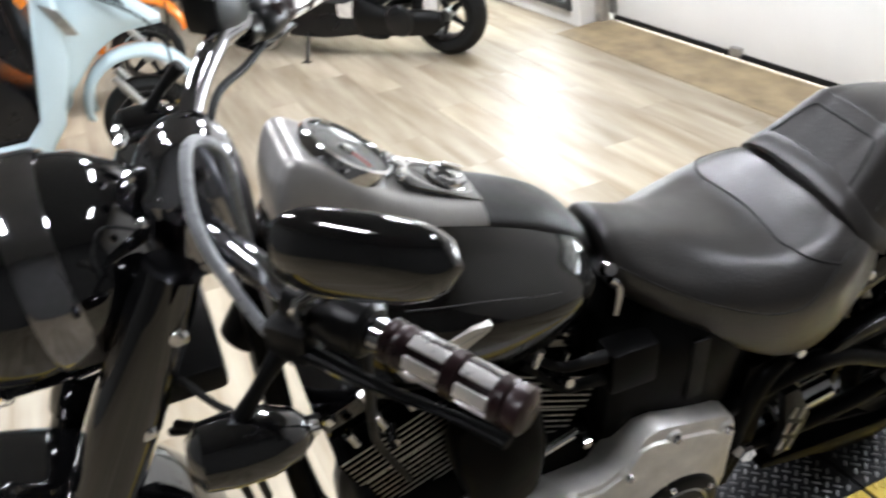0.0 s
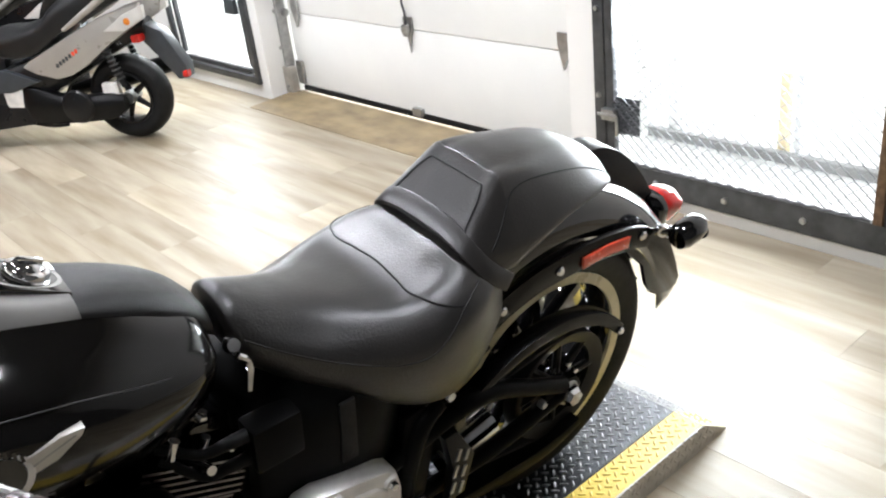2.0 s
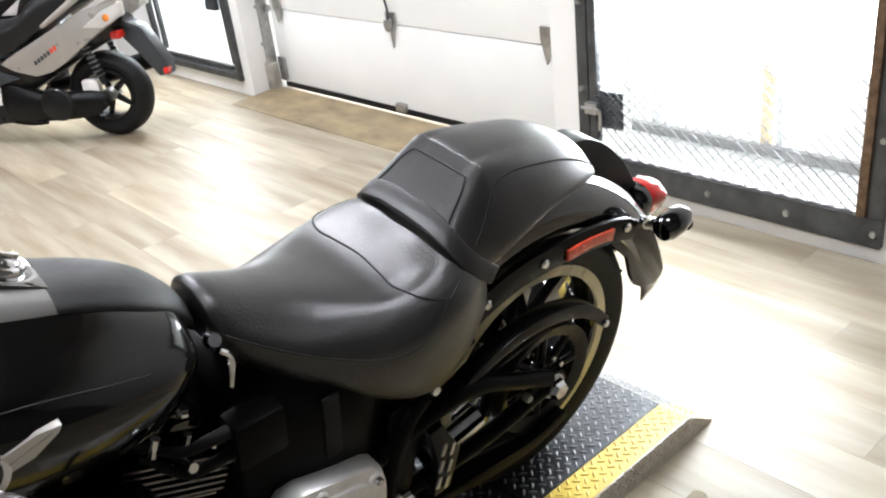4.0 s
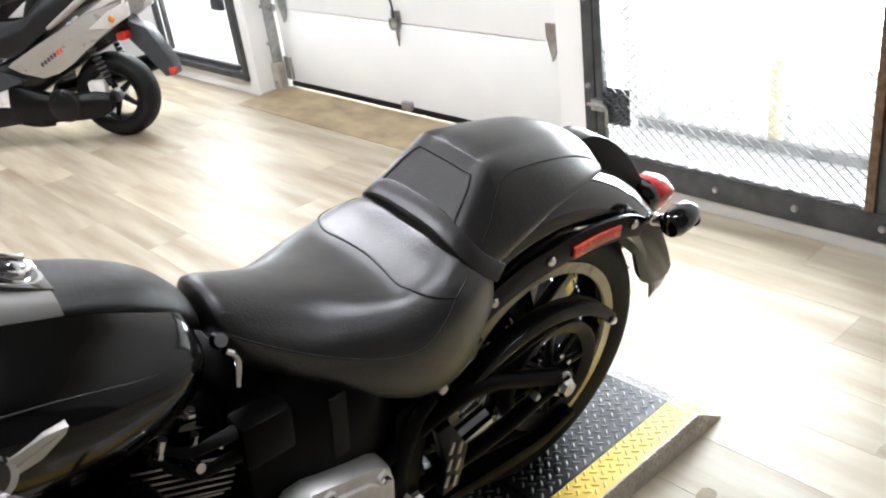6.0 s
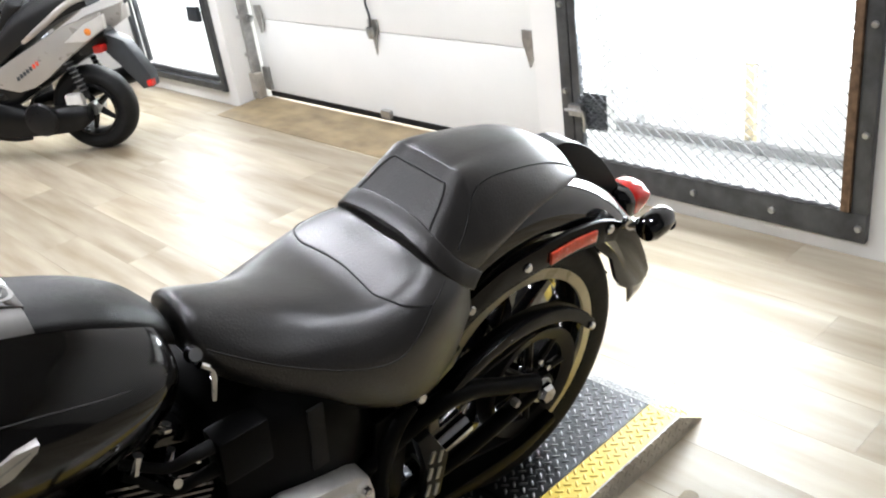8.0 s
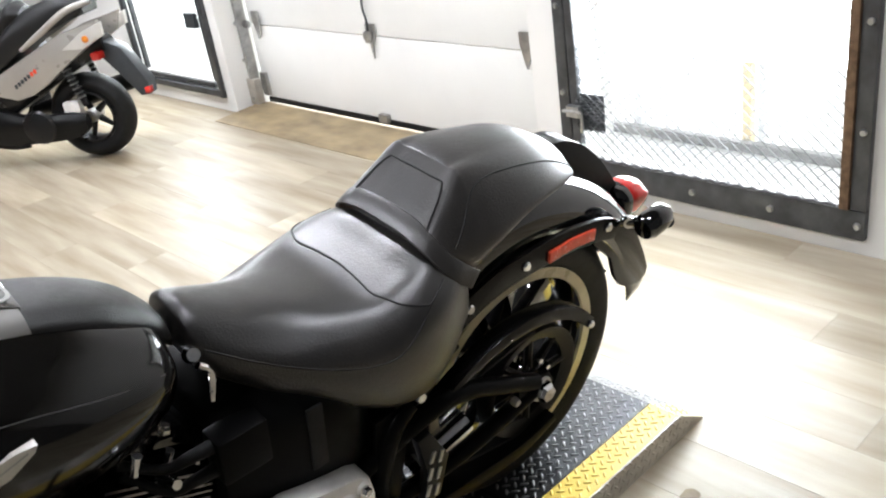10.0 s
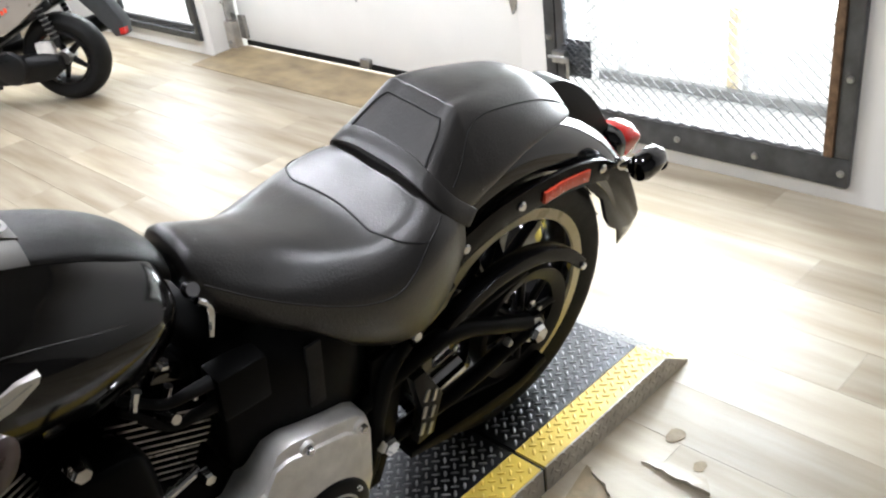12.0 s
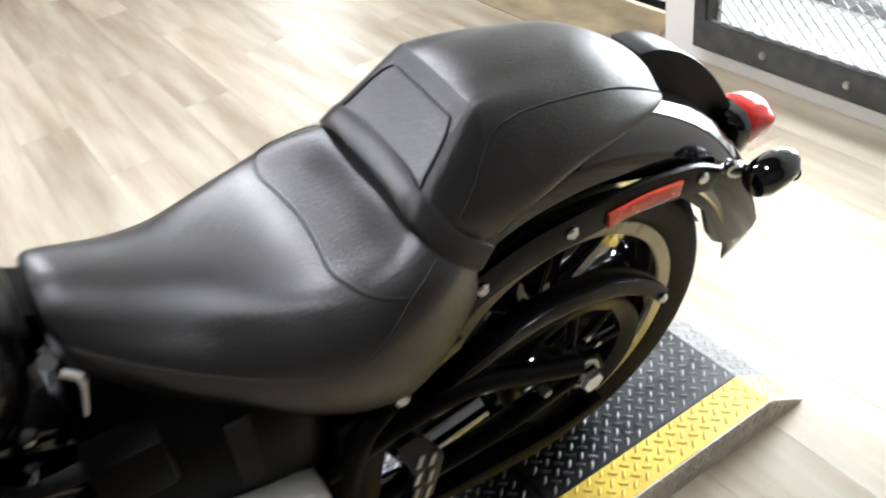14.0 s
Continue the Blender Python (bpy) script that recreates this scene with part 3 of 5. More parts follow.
PILL = [(-0.250, 0.778, 0.050, 0.777, 0.108, 0.770, 0.130, 0.750, 0.126, 0.700),
        (-0.238, 0.794, 0.050, 0.793, 0.106, 0.786, 0.134, 0.752, 0.128, 0.700),
        (-0.195, 0.829, 0.050, 0.828, 0.098, 0.822, 0.140, 0.754, 0.132, 0.700),
        (-0.158, 0.860, 0.050, 0.858, 0.090, 0.852, 0.143, 0.758, 0.134, 0.704),
        (-0.144, 0.868, 0.050, 0.866, 0.088, 0.857, 0.144, 0.760, 0.134, 0.712),
        (-0.100, 0.872, 0.050, 0.868, 0.090, 0.851, 0.145, 0.766, 0.132, 0.732),
        (-0.030, 0.867, 0.048, 0.861, 0.089, 0.838, 0.137, 0.776, 0.122, 0.750),
        (0.050, 0.849, 0.045, 0.843, 0.083, 0.819, 0.121, 0.772, 0.106, 0.750),
        (0.120, 0.814, 0.038, 0.808, 0.069, 0.788, 0.098, 0.757, 0.082, 0.738),
        (0.170, 0.774, 0.028, 0.768, 0.049, 0.753, 0.068, 0.735, 0.052, 0.718),
        (0.200, 0.730, 0.012, 0.728, 0.022, 0.722, 0.030, 0.712, 0.020, 0.700)]
pill = part("pillion_pad", body(PILL, 7, 8), LEATHER, bike, "black leather raised pillion pad", angle=60)


def on_rows(rows, x, v):
    """A point on a seat body: v 0 is the top middle, 1 the shoulder, 2 the widest place; minus is the left side."""
    r = spline(rows, 12)
    i = int(np.argmin(abs(r[:, 0] - x)))
    _, z0, y1, z1, y2, z2, y3, z3, y4, z4 = r[i]
    half = [(-y1, z1), (0, z0), (y1, z1), (y2, z2), (y3, z3), (y4, z4), (y4 * 0.5, z4 - 0.004)]
    a = abs(v)
    k = a * 2 if a <= 1 else 2 + (a - 1)
    sp = spline(half, 20)
    y, z = sp[int(round((1 + k) * 20))]
    return Vector((r[i][0], -y if v < 0 else y, z))


def seam(rows, uv, name, parent, r=0.0022, lift=0.001):
    pts = [on_rows(rows, x, v) + Vector((0, 0, lift)) for x, v in uv]
    return part(name, tube(pts, r, 6, 4), THREAD, parent)


# stitched panel of the rider seat and its lower skirt seam
half_seam = [(-0.299, 1.50), (-0.318, 1.28), (-0.338, 1.06), (-0.352, 0.90), (-0.357, 0.80), (-0.359, 0.62), (-0.356, 0.35)]
seam(SEAT, [(x, -v) for x, v in half_seam] + [(-0.350, 0.0)] + half_seam[::-1], "seam", seat, 0.0020, 0.0006)
for sg in (-1, 1):
    seam(SEAT, [(-0.250, sg * 1.30), (-0.272, sg * 1.40), (-0.299, sg * 1.50), (-0.335, sg * 1.75), (-0.375, sg * 1.93), (-0.417, sg * 2.0), (-0.47, sg * 2.0), (-0.53, sg * 1.95), (-0.58, sg * 1.9), (-0.615, sg * 1.85), (-0.64, sg * 1.85)], "skirt_seam", seat, 0.0015, 0.0003)
    seam(PILL, [(-0.205, sg * 1.85), (-0.18, sg * 1.60), (-0.145, sg * 1.32), (-0.110, sg * 1.16), (-0.07, sg * 1.10), (0.00, sg * 1.10), (0.06, sg * 1.14), (0.11, sg * 1.25), (0.15, sg * 1.40), (0.175, sg * 1.6)], "side_seam", pill, 0.0016, 0.0003)
# stitched panel on the pillion's front face
half_panel = [(-0.242, 0.92), (-0.225, 0.88), (-0.200, 0.82), (-0.185, 0.77), (-0.176, 0.71), (-0.172, 0.62), (-0.171, 0.35)]
seam(PILL, [(x, -v) for x, v in half_panel] + [(-0.171, 0.0)] + half_panel[::-1], "panel_seam", pill, 0.0020, 0.0008)
# the strap across the seat
upper = [(-0.229, 0.0, 0.803), (-0.230, 0.06, 0.801), (-0.233, 0.104, 0.790), (-0.214, 0.140, 0.752), (-0.170, 0.153, 0.712)]
lower = [(-0.257, 0.0, 0.779), (-0.258, 0.06, 0.778), (-0.258, 0.112, 0.765), (-0.238, 0.152, 0.728), (-0.196, 0.160, 0.690)]
b = bmesh.new()
grid = []
for edge in (upper, lower):
    line = [tuple(p) for p in spline([(x, -y, z) for x, y, z in edge[:0:-1]] + edge, 6)]
    grid.append([b.verts.new(p) for p in line])
for i in range(len(grid[0]) - 1):
    b.faces.new((grid[0][i], grid[0][i + 1], grid[1][i + 1], grid[1][i]))
strap = part("seat_strap", b, LEATHER, bike, "flat black leather passenger strap")
sm = strap.modifiers.new("thick", "SOLIDIFY")
sm.thickness, sm.offset = 0.006, 0.6
bv = strap.modifiers.new("edge", "BEVEL")
bv.width, bv.segments = 0.002, 2

# fuel tank
TANK = [(-1.150, 0.925, 0.015, 0.924, 0.030, 0.915, 0.045, 0.895, 0.030, 0.870),
        (-1.135, 0.945, 0.030, 0.940, 0.065, 0.925, 0.100, 0.885, 0.070, 0.820),
        (-1.100, 0.963, 0.050, 0.958, 0.116, 0.934, 0.155, 0.884, 0.110, 0.765),
        (-1.040, 0.970, 0.060, 0.965, 0.141, 0.934, 0.192, 0.872, 0.140, 0.738),
        (-0.960, 0.956, 0.060, 0.951, 0.144, 0.920, 0.203, 0.854, 0.150, 0.718),
        (-0.870, 0.924, 0.055, 0.919, 0.134, 0.890, 0.194, 0.829, 0.145, 0.706),
        (-0.790, 0.892, 0.050, 0.887, 0.118, 0.861, 0.172, 0.806, 0.130, 0.706),
        (-0.735, 0.863, 0.042, 0.858, 0.102, 0.836, 0.146, 0.790, 0.110, 0.712),
        (-0.700, 0.838, 0.034, 0.834, 0.082, 0.816, 0.112, 0.782, 0.085, 0.724),
        (-0.684, 0.812, 0.020, 0.809, 0.040, 0.798, 0.068, 0.770, 0.050, 0.742)]
tank = part("fuel_tank", body(TANK, 7, 8), DENIM, bike, "black teardrop fuel tank with white wing badge", angle=70)
for sg in (-1, 1):
    seam(TANK, [(-1.10, sg * 1.55), (-1.0, sg * 1.52), (-0.9, sg * 1.52), (-0.8, sg * 1.6), (-0.72, sg * 1.72)], "tank_crease", tank, 0.0012, -0.0004)
# wing badge: disc and blade on each side
for sg in (-1, 1):
    c = Vector((-0.998, sg * 0.199, 0.842))
    badge = part("badge", lathe([(0, 0.008), (0.030, 0.008), (0.034, 0.005), (0.035, 0), (0, 0)], Matrix.Translation(c + Vector((0, sg * 0.000, -0.002))) @ pose(0, 0, 0, sg * -76), 32), WHITEPL, tank, "round silver tank badge")
    part("badge_centre", lathe([(0, 0.010), (0.024, 0.010), (0.025, 0.008), (0, 0.008)], Matrix.Translation(c + Vector((0, 0, -0.002))) @ pose(0, 0, 0, sg * -76), 32), GLOSS, badge, "black badge centre")
    for k in range(7):
        a = radians(-60 + k * 20)
        part("badge_mark", box(0.004, 0.009, 0.002, (0.028 * math.sin(a), 0.028 * math.cos(a), 0.0085), m=Matrix.Translation(c + Vector((0, 0, -0.002))) @ pose(0, 0, 0, sg * -76)), GLOSS, badge, smooth=False)
    wing = [(-0.970, 0.853), (-0.930, 0.862), (-0.903, 0.860), (-0.908, 0.851), (-0.940, 0.832), (-0.976, 0.826)]
    part("badge_wing", slab(wing, sg * 0.185, sg * 0.2055, 0.001), WHITEPL, tank, "white wing blade", smooth=False)
    part("wing_groove", slab([(-0.970, 0.840), (-0.915, 0.856), (-0.915, 0.854), (-0.970, 0.837)], sg * 0.2050, sg * 0.2062, 0.0), STEEL, tank, smooth=False)

# instrument console with speedometer
CONS = [(-1.120, 0.985, 0.045, 0.014, 0.058, 0.955, 0.935, 0.052),
        (-1.113, 1.030, 0.058, 0.010, 0.070, 0.965, 0.940, 0.066),
        (-1.084, 1.070, 0.066, 0.008, 0.082, 0.968, 0.945, 0.078),
        (-1.020, 1.028, 0.068, 0.006, 0.084, 0.958, 0.938, 0.080),
        (-0.960, 0.984, 0.064, 0.005, 0.081, 0.945, 0.926, 0.077),
        (-0.900, 0.953, 0.059, 0.005, 0.076, 0.925, 0.903, 0.072),
        (-0.845, 0.930, 0.055, 0.005, 0.070, 0.908, 0.885, 0.066)]
console = part("console", shell(CONS, 6, 6), SILVER, bike, "satin silver tank console", angle=50)
GM = Matrix.Translation((-1.012, 0, 1.029)) @ pose(0, 0, 0, 0, 36, 0) @ Matrix.Diagonal((0.95, 0.95, 1, 1))
sp = part("speedometer", ringlathe([(0.059, 0.005), (0.062, 0.012), (0.067, 0.011), (0.070, 0.004), (0.070, -0.016), (0.060, -0.016)], GM, 56), CHROME, console, "round speedometer with chrome bezel")
part("dial", lathe([(0, 0.003), (0.061, 0.003), (0.061, -0.014), (0, -0.014)], GM, 48), DIAL, sp, "grey dial")
for k in range(21):
    a = radians(-130 + k * 13)
    part("dial_mark", box(0.0016, 0.008 if k % 2 else 0.012, 0.001, (0, 0.050, 0.0036), m=GM @ pose(0, 0, 0, 0, 0, 90) @ pose(0, 0, 0, 0, 0, math.degrees(a))), GLOSS, sp, smooth=False)
part("dial_hub", lathe([(0, 0.009), (0.011, 0.008), (0.012, 0.004), (0, 0.004)], GM, 20), GLOSS, sp)
part("needle", box(0.003, 0.045, 0.002, (0, 0.022, 0.007), m=GM @ pose(0, 0, 0, 0, 0, 215)), REFLECT, sp, smooth=False)
part("crystal", lathe([(0, 0.0105), (0.04, 0.010), (0.059, 0.0085), (0.059, 0.0075), (0.04, 0.009), (0, 0.0095)], GM, 40), GLASS, sp)
# rear switch plate
PM = Matrix.Translation((-0.900, 0, 0.956)) @ pose(0, 0, 0, 0, 29, 0)
sw = part("switch_plate", box(0.120, 0.086, 0.006, (0.006, 0, 0.001), 0.002, m=PM), GLOSS, console, "dark switch plate")
part("plate_rim", ringlathe([(0.040, 0.000), (0.040, 0.0045), (0.045, 0.0045), (0.045, 0.000)], PM @ Matrix.Translation((0.012, 0, 0)) @ Matrix.Diagonal((1.2, 0.86, 1, 1)), 36), SILVER, sw)
part("warning_bar", box(0.012, 0.05, 0.006, (-0.045, -0.004, 0.005), 0.001, m=PM @ pose(0, 0, 0, 0, 0, -14)), WHITEPL, sw)
ig = part("ignition_switch", lathe([(0, 0.019), (0.014, 0.019), (0.018, 0.017), (0.020, 0.013), (0.026, 0.012), (0.028, 0.009), (0.028, 0.003), (0.031, 0.0), (0, 0)], PM @ Matrix.Translation((0.022, 0, 0.003)), 28), CHROME, sw, "chrome ignition switch")
part("switch_key_bar", box(0.032, 0.008, 0.007, (0.022, 0, 0.024), 0.002, m=PM), CHROME, ig)
for dy in (-0.03, 0.03):
    part("screw", lathe([(0, 0.008), (0.006, 0.006), (0.007, 0), (0, 0)], PM @ Matrix.Translation((-0.062, dy, 0.004)), 12), CHROME, sw)
part("key_cap", lathe([(0, 0.016), (0.010, 0.014), (0.012, 0), (0, 0)], GM @ Matrix.Translation((0.080, 0.0, 0.0)), 14), CHROME, sw)
STRIP = [(-0.845, 0.926, 0.050, 0.005, 0.070, 0.910, 0.888, 0.066),
         (-0.790, 0.906, 0.050, 0.006, 0.069, 0.886, 0.862, 0.065),
         (-0.740, 0.880, 0.048, 0.006, 0.067, 0.858, 0.835, 0.062),
         (-0.700, 0.850, 0.044, 0.007, 0.060, 0.826, 0.800, 0.055),
         (-0.672, 0.816, 0.036, 0.007, 0.050, 0.792, 0.770, 0.044)]
part("tank_strip", shell(STRIP, 5, 5), LEATHER2, bike, "black textured tank strip", angle=50)

# ---- rear wheel, fender and tail ----
WR = Matrix.Translation((AX, 0, AZ)) @ FACE
def tyre_profile(r0, r1, w):
    return [(r0, -w * 0.36), (r0 + 0.012, -w * 0.44), ((r0 + r1) / 2, -w * 0.5), (r1 - 0.03, -w * 0.46), (r1 - 0.008, -w * 0.28), (r1, 0), (r1 - 0.008, w * 0.28), (r1 - 0.03, w * 0.46), ((r0 + r1) / 2, w * 0.5), (r0 + 0.012, w * 0.44), (r0, w * 0.36)]
def smooth_loop(p, n):
    q = spline([p[-1]] + p + [p[0], p[1]], n)
    return q[n:-n][:-1]
def wheel(parent, m, r0, r1, w, stripe, name, spokes=9):
    wh = part(name, ringlathe([(r0 + 0.004, -w * 0.40), (r0 + 0.010, -w * 0.43), (r0 - 0.004, -w * 0.44), (r0 - 0.018, -w * 0.36), (r0 - 0.024, -w * 0.2), (r0 - 0.024, w * 0.2), (r0 - 0.018, w * 0.36), (r0 - 0.004, w * 0.44), (r0 + 0.010, w * 0.43), (r0 + 0.004, w * 0.40)], m, 64), GLOSS, parent, "black cast wheel rim")
    part("tyre", ringlathe(spline(tyre_profile(r0, r1, w), 3), m, 72), RUBBER, wh, "black road tyre")
    if stripe:
        for s in (-1, 1):
            part("rim_stripe", ringlathe([(r0 - 0.012, s * w * 0.450), (r0 + 0.011, s * w * 0.455), (r0 + 0.011, s * w * 0.42), (r0 - 0.012, s * w * 0.41)], m, 64), stripe, wh, "cream painted rim stripe")
    part("hub", lathe([(0, 0.07), (0.03, 0.07), (0.045, 0.05), (0.05, 0), (0.045, -0.05), (0.03, -0.07), (0, -0.07)], m, 28), GLOSS, wh)
    for k in range(spokes):
        a = 2 * math.pi * k / spokes
        d = Vector((math.cos(a), math.sin(a), 0))
        t = Vector((-math.sin(a), math.cos(a), 0))
        b = bmesh.new()
        r_ = []
        for f, hw_, th in ((0.03, 0.026, 0.035), (0.12, 0.016, 0.026), (r0 - 0.03, 0.017, 0.022), (r0 - 0.018, 0.026, 0.030)):
            r_.append([m @ (d * f + t * hw_ * sx + Vector((0, 0, th * sz))) for sx, sz in ((-1, -0.6), (-0.6, -1), (0.6, -1), (1, -0.6), (1, 0.6), (0.6, 1), (-0.6, 1), (-1, 0.6))])
        rings(r_, b)
        part("spoke", b, GLOSS, wh)
    return wh
rw = wheel(bike, WR, 0.229, 0.329, 0.19, CREAM, "rear_wheel", 10)
for k in range(26):   # tread blocks cut as slanted sipes on the tyre's crown
    a = 2 * math.pi * k / 26
    for s in (-1, 1):
        pts = [WR @ Vector((r * math.cos(a + da), r * math.sin(a + da), s * h)) for r, da, h in ((0.3285, 0, 0.012), (0.325, 0.06, 0.043), (0.314, 0.10, 0.074))]
        part("tread_groove", tube(pts, 0.0022, 5, 3), GLOSS, rw)

FEND = [(-0.330, 0.560), (-0.290, 0.640), (-0.220, 0.710), (-0.120, 0.758), (0.000, 0.772), (0.110, 0.752), (0.210, 0.708), (0.300, 0.645), (0.370, 0.570), (0.415, 0.500), (0.440, 0.435), (0.455, 0.385)]
fr = []
fp = spline(FEND, 5)
for i, (x, z) in enumerate(fp):
    a, c = fp[max(i - 1, 0)], fp[min(i + 1, len(fp) - 1)]
    t = Vector((c[0] - a[0], 0, c[1] - a[1])).normalized()
    nrm = Vector((-t.z, 0, t.x))
    if nrm.dot(Vector((x - AX, 0, z - AZ))) < 0:
        nrm = -nrm
    f = i / (len(fp) - 1)
    depth = 0.085 + 0.03 * f
    wid = 0.122 - 0.012 * f
    ring_ = []
    for a2 in np.linspace(-1, 1, 25):
        y = wid * math.sin(a2 * math.pi / 2) if abs(a2) < 0.8 else wid * math.sin(0.8 * math.pi / 2) + (wid - wid * math.sin(0.8 * math.pi / 2)) * (abs(a2) - 0.8) / 0.2
        y = abs(y) * (1 if a2 > 0 else -1)
        drop = 0.055 * (abs(a2) / 0.8) ** 2.4 if abs(a2) < 0.8 else 0.055 + (depth - 0.055) * (abs(a2) - 0.8) / 0.2
        ring_.append(Vector((x, y, z)) - nrm * drop)
    fr.append(ring_)
fender = part("rear_fender", rings(fr, cap=False, closed=False), GLOSS, bike, "gloss black rear fender", angle=60)
sd = fender.modifiers.new("thick", "SOLIDIFY")
sd.thickness, sd.offset = 0.004, -1

def ribbon(line, half, y0, y1, bev=0.004):
    """A plate that follows a line in x and z."""
    p = spline(line, 5)
    up, dn = [], []
    for i, (x, z, h) in enumerate([(q[0], q[1], q[2] if len(q) > 2 else half) for q in p]):
        a, c = p[max(i - 1, 0)], p[min(i + 1, len(p) - 1)]
        t = np.array([c[0] - a[0], c[1] - a[1]])
        t = t / np.linalg.norm(t)
        up.append((x - t[1] * h, z + t[0] * h))
        dn.append((x + t[1] * h, z - t[0] * h))
    return slab(up + dn[::-1], y0, y1, bev)

for sg in (-1, 1):
    st = part("fender_strut", ribbon([(-0.345, 0.490, 0.022), (-0.280, 0.545, 0.024), (-0.200, 0.603, 0.026), (-0.110, 0.634, 0.027), (-0.030, 0.642, 0.027), (0.090, 0.640, 0.027), (0.190, 0.622, 0.026), (0.245, 0.600, 0.020)], 0.025, sg * 0.122, sg * 0.134, 0.003), GUARDM, bike, "black fender strut")
    for bx, bz in ((-0.174, 0.619), (-0.03, 0.642), (0.21, 0.622)):
        part("strut_bolt", bolt(0.010, 0.006, pose(bx, sg * 0.134, bz, sg * -90)), CHROME, st)
    part("reflector", ribbon([(0.030, 0.634), (0.095, 0.636), (0.163, 0.628)], 0.0125, sg * 0.134, sg * 0.141, 0.003), REFLECT, st, "long red side reflector")
    part("strut_cover", slab([(0.20, 0.60), (0.29, 0.592), (0.345, 0.545), (0.385, 0.470), (0.408, 0.418), (0.402, 0.398), (0.375, 0.388), (0.330, 0.400), (0.305, 0.418), (0.285, 0.450), (0.262, 0.510), (0.20, 0.570)], sg * 0.100, sg * 0.112, 0.004), DENIM, bike, "black fender side flap")
    sig = part("rear_turn_signal", lathe([(0, 0.052), (0.016, 0.050), (0.027, 0.036), (0.030, 0.012), (0.0285, -0.018), (0.022, -0.030), (0, -0.032)], pose(0.308, sg * 0.170, 0.606, 0, 80, 0), 28), GLOSS, bike, "black bullet turn signal")
    part("signal_lens", lathe([(0, 0.006), (0.015, 0.004), (0.023, 0.0), (0.023, -0.004), (0, -0.004)], pose(0.356, sg * 0.170, 0.598, 0, 80, 0), 24), SATIN, sig, "smoked lens")
    part("signal_stem", tube([(0.275, sg * 0.12, 0.602), (0.280, sg * 0.132, 0.604), (0.30, sg * 0.154, 0.606)], [0.013, 0.010, 0.012], 10), GLOSS, sig)
    part("stem_collar", lathe([(0.013, 0.006), (0.013, -0.006)], pose(0.280, sg * 0.134, 0.604, 90, 0, -35), 14), CHROME, sig)
tl = part("tail_light", shell([(0.415, 0.585, 0.026, 0.006, 0.040, 0.560, 0.525, 0.03), (0.440, 0.588, 0.030, 0.008, 0.046, 0.560, 0.515, 0.035), (0.475, 0.578, 0.028, 0.010, 0.044, 0.552, 0.510, 0.03), (0.496, 0.560, 0.016, 0.008, 0.028, 0.542, 0.520, 0.02), (0.502, 0.548, 0.008, 0.004, 0.014, 0.540, 0.530, 0.01)], 5, 5), RED, bike, "red tail light lens", angle=60)
part("tail_light_base", shell([(0.385, 0.585, 0.020, 0.006, 0.036, 0.545, 0.500, 0.03), (0.400, 0.588, 0.030, 0.006, 0.046, 0.560, 0.505, 0.04), (0.418, 0.588, 0.030, 0.006, 0.046, 0.560, 0.510, 0.04)], 4, 5), GLOSS, tl, "black tail light base")
# curved black guard standing over the fender's tail, filled solid for the shaded hollow beneath
arc = spline([(0.180, 0.770), (0.225, 0.762), (0.285, 0.728), (0.345, 0.672), (0.400, 0.600), (0.440, 0.540)], 5)
arc_in = spline([(0.440, 0.540), (0.400, 0.535), (0.345, 0.585), (0.290, 0.640), (0.240, 0.680), (0.205, 0.705), (0.180, 0.735)], 5)
guard = part("tail_guard", slab([tuple(p) for p in arc] + [tuple(p) for p in arc_in[1:]], -0.004, 0.060, 0.004), SATIN, bike, "curved black plate mount over the fender")
for gx, gz in ((0.26, 0.70), (0.36, 0.60)):
    part("guard_stay", tube([(gx - 0.02, 0.03, gz - 0.02), (gx + 0.012, 0.03, gz + 0.03)], 0.007, 8), CHROME, guard)

# swingarm, belt guard, pulley, axle
for sg in (-1, 1):
    swa = part("swingarm", tube([(-0.43, sg * 0.13, 0.40), (-0.30, sg * 0.15, 0.462), (-0.20, sg * 0.152, 0.455), (-0.10, sg * 0.152, 0.405), (-0.005, sg * 0.150, 0.355)], [0.02, 0.021, 0.019, 0.018, 0.018], 14), DEEP, bike, "black tubular swingarm")
    part("lower_arm", tube([(-0.40, sg * 0.13, 0.27), (-0.20, sg * 0.150, 0.30), (-0.01, sg * 0.150, 0.335)], 0.018, 12), DEEP, swa)
    part("axle_plate", slab([(-0.06, 0.375), (0.03, 0.365), (0.045, 0.335), (0.03, 0.305), (-0.06, 0.315)], sg * 0.142, sg * 0.158, 0.004), DEEP, swa)
    part("axle_nut", bolt(0.024, 0.024, pose(AX, sg * 0.158, AZ, sg * -90), True), CHROME, swa, "chrome axle nut")
    part("axle_washer", lathe([(0, 0.006), (0.028, 0.005), (0.030, 0.0), (0, 0)], pose(AX, sg * 0.156, AZ, sg * -90), 24), STEEL, swa)
    part("adjuster_bolt", bolt(0.010, 0.014, pose(-0.075, sg * 0.156, 0.352, sg * -90), True), STEEL, swa)
pul = part("drive_pulley", ringlathe([(0.10, -0.006), (0.125, -0.016), (0.130, -0.016), (0.130, 0.016), (0.125, 0.016), (0.10, 0.006)], Matrix.Translation((AX, -0.118, AZ)) @ FACE, 60), SATIN, bike, "black drive belt pulley")
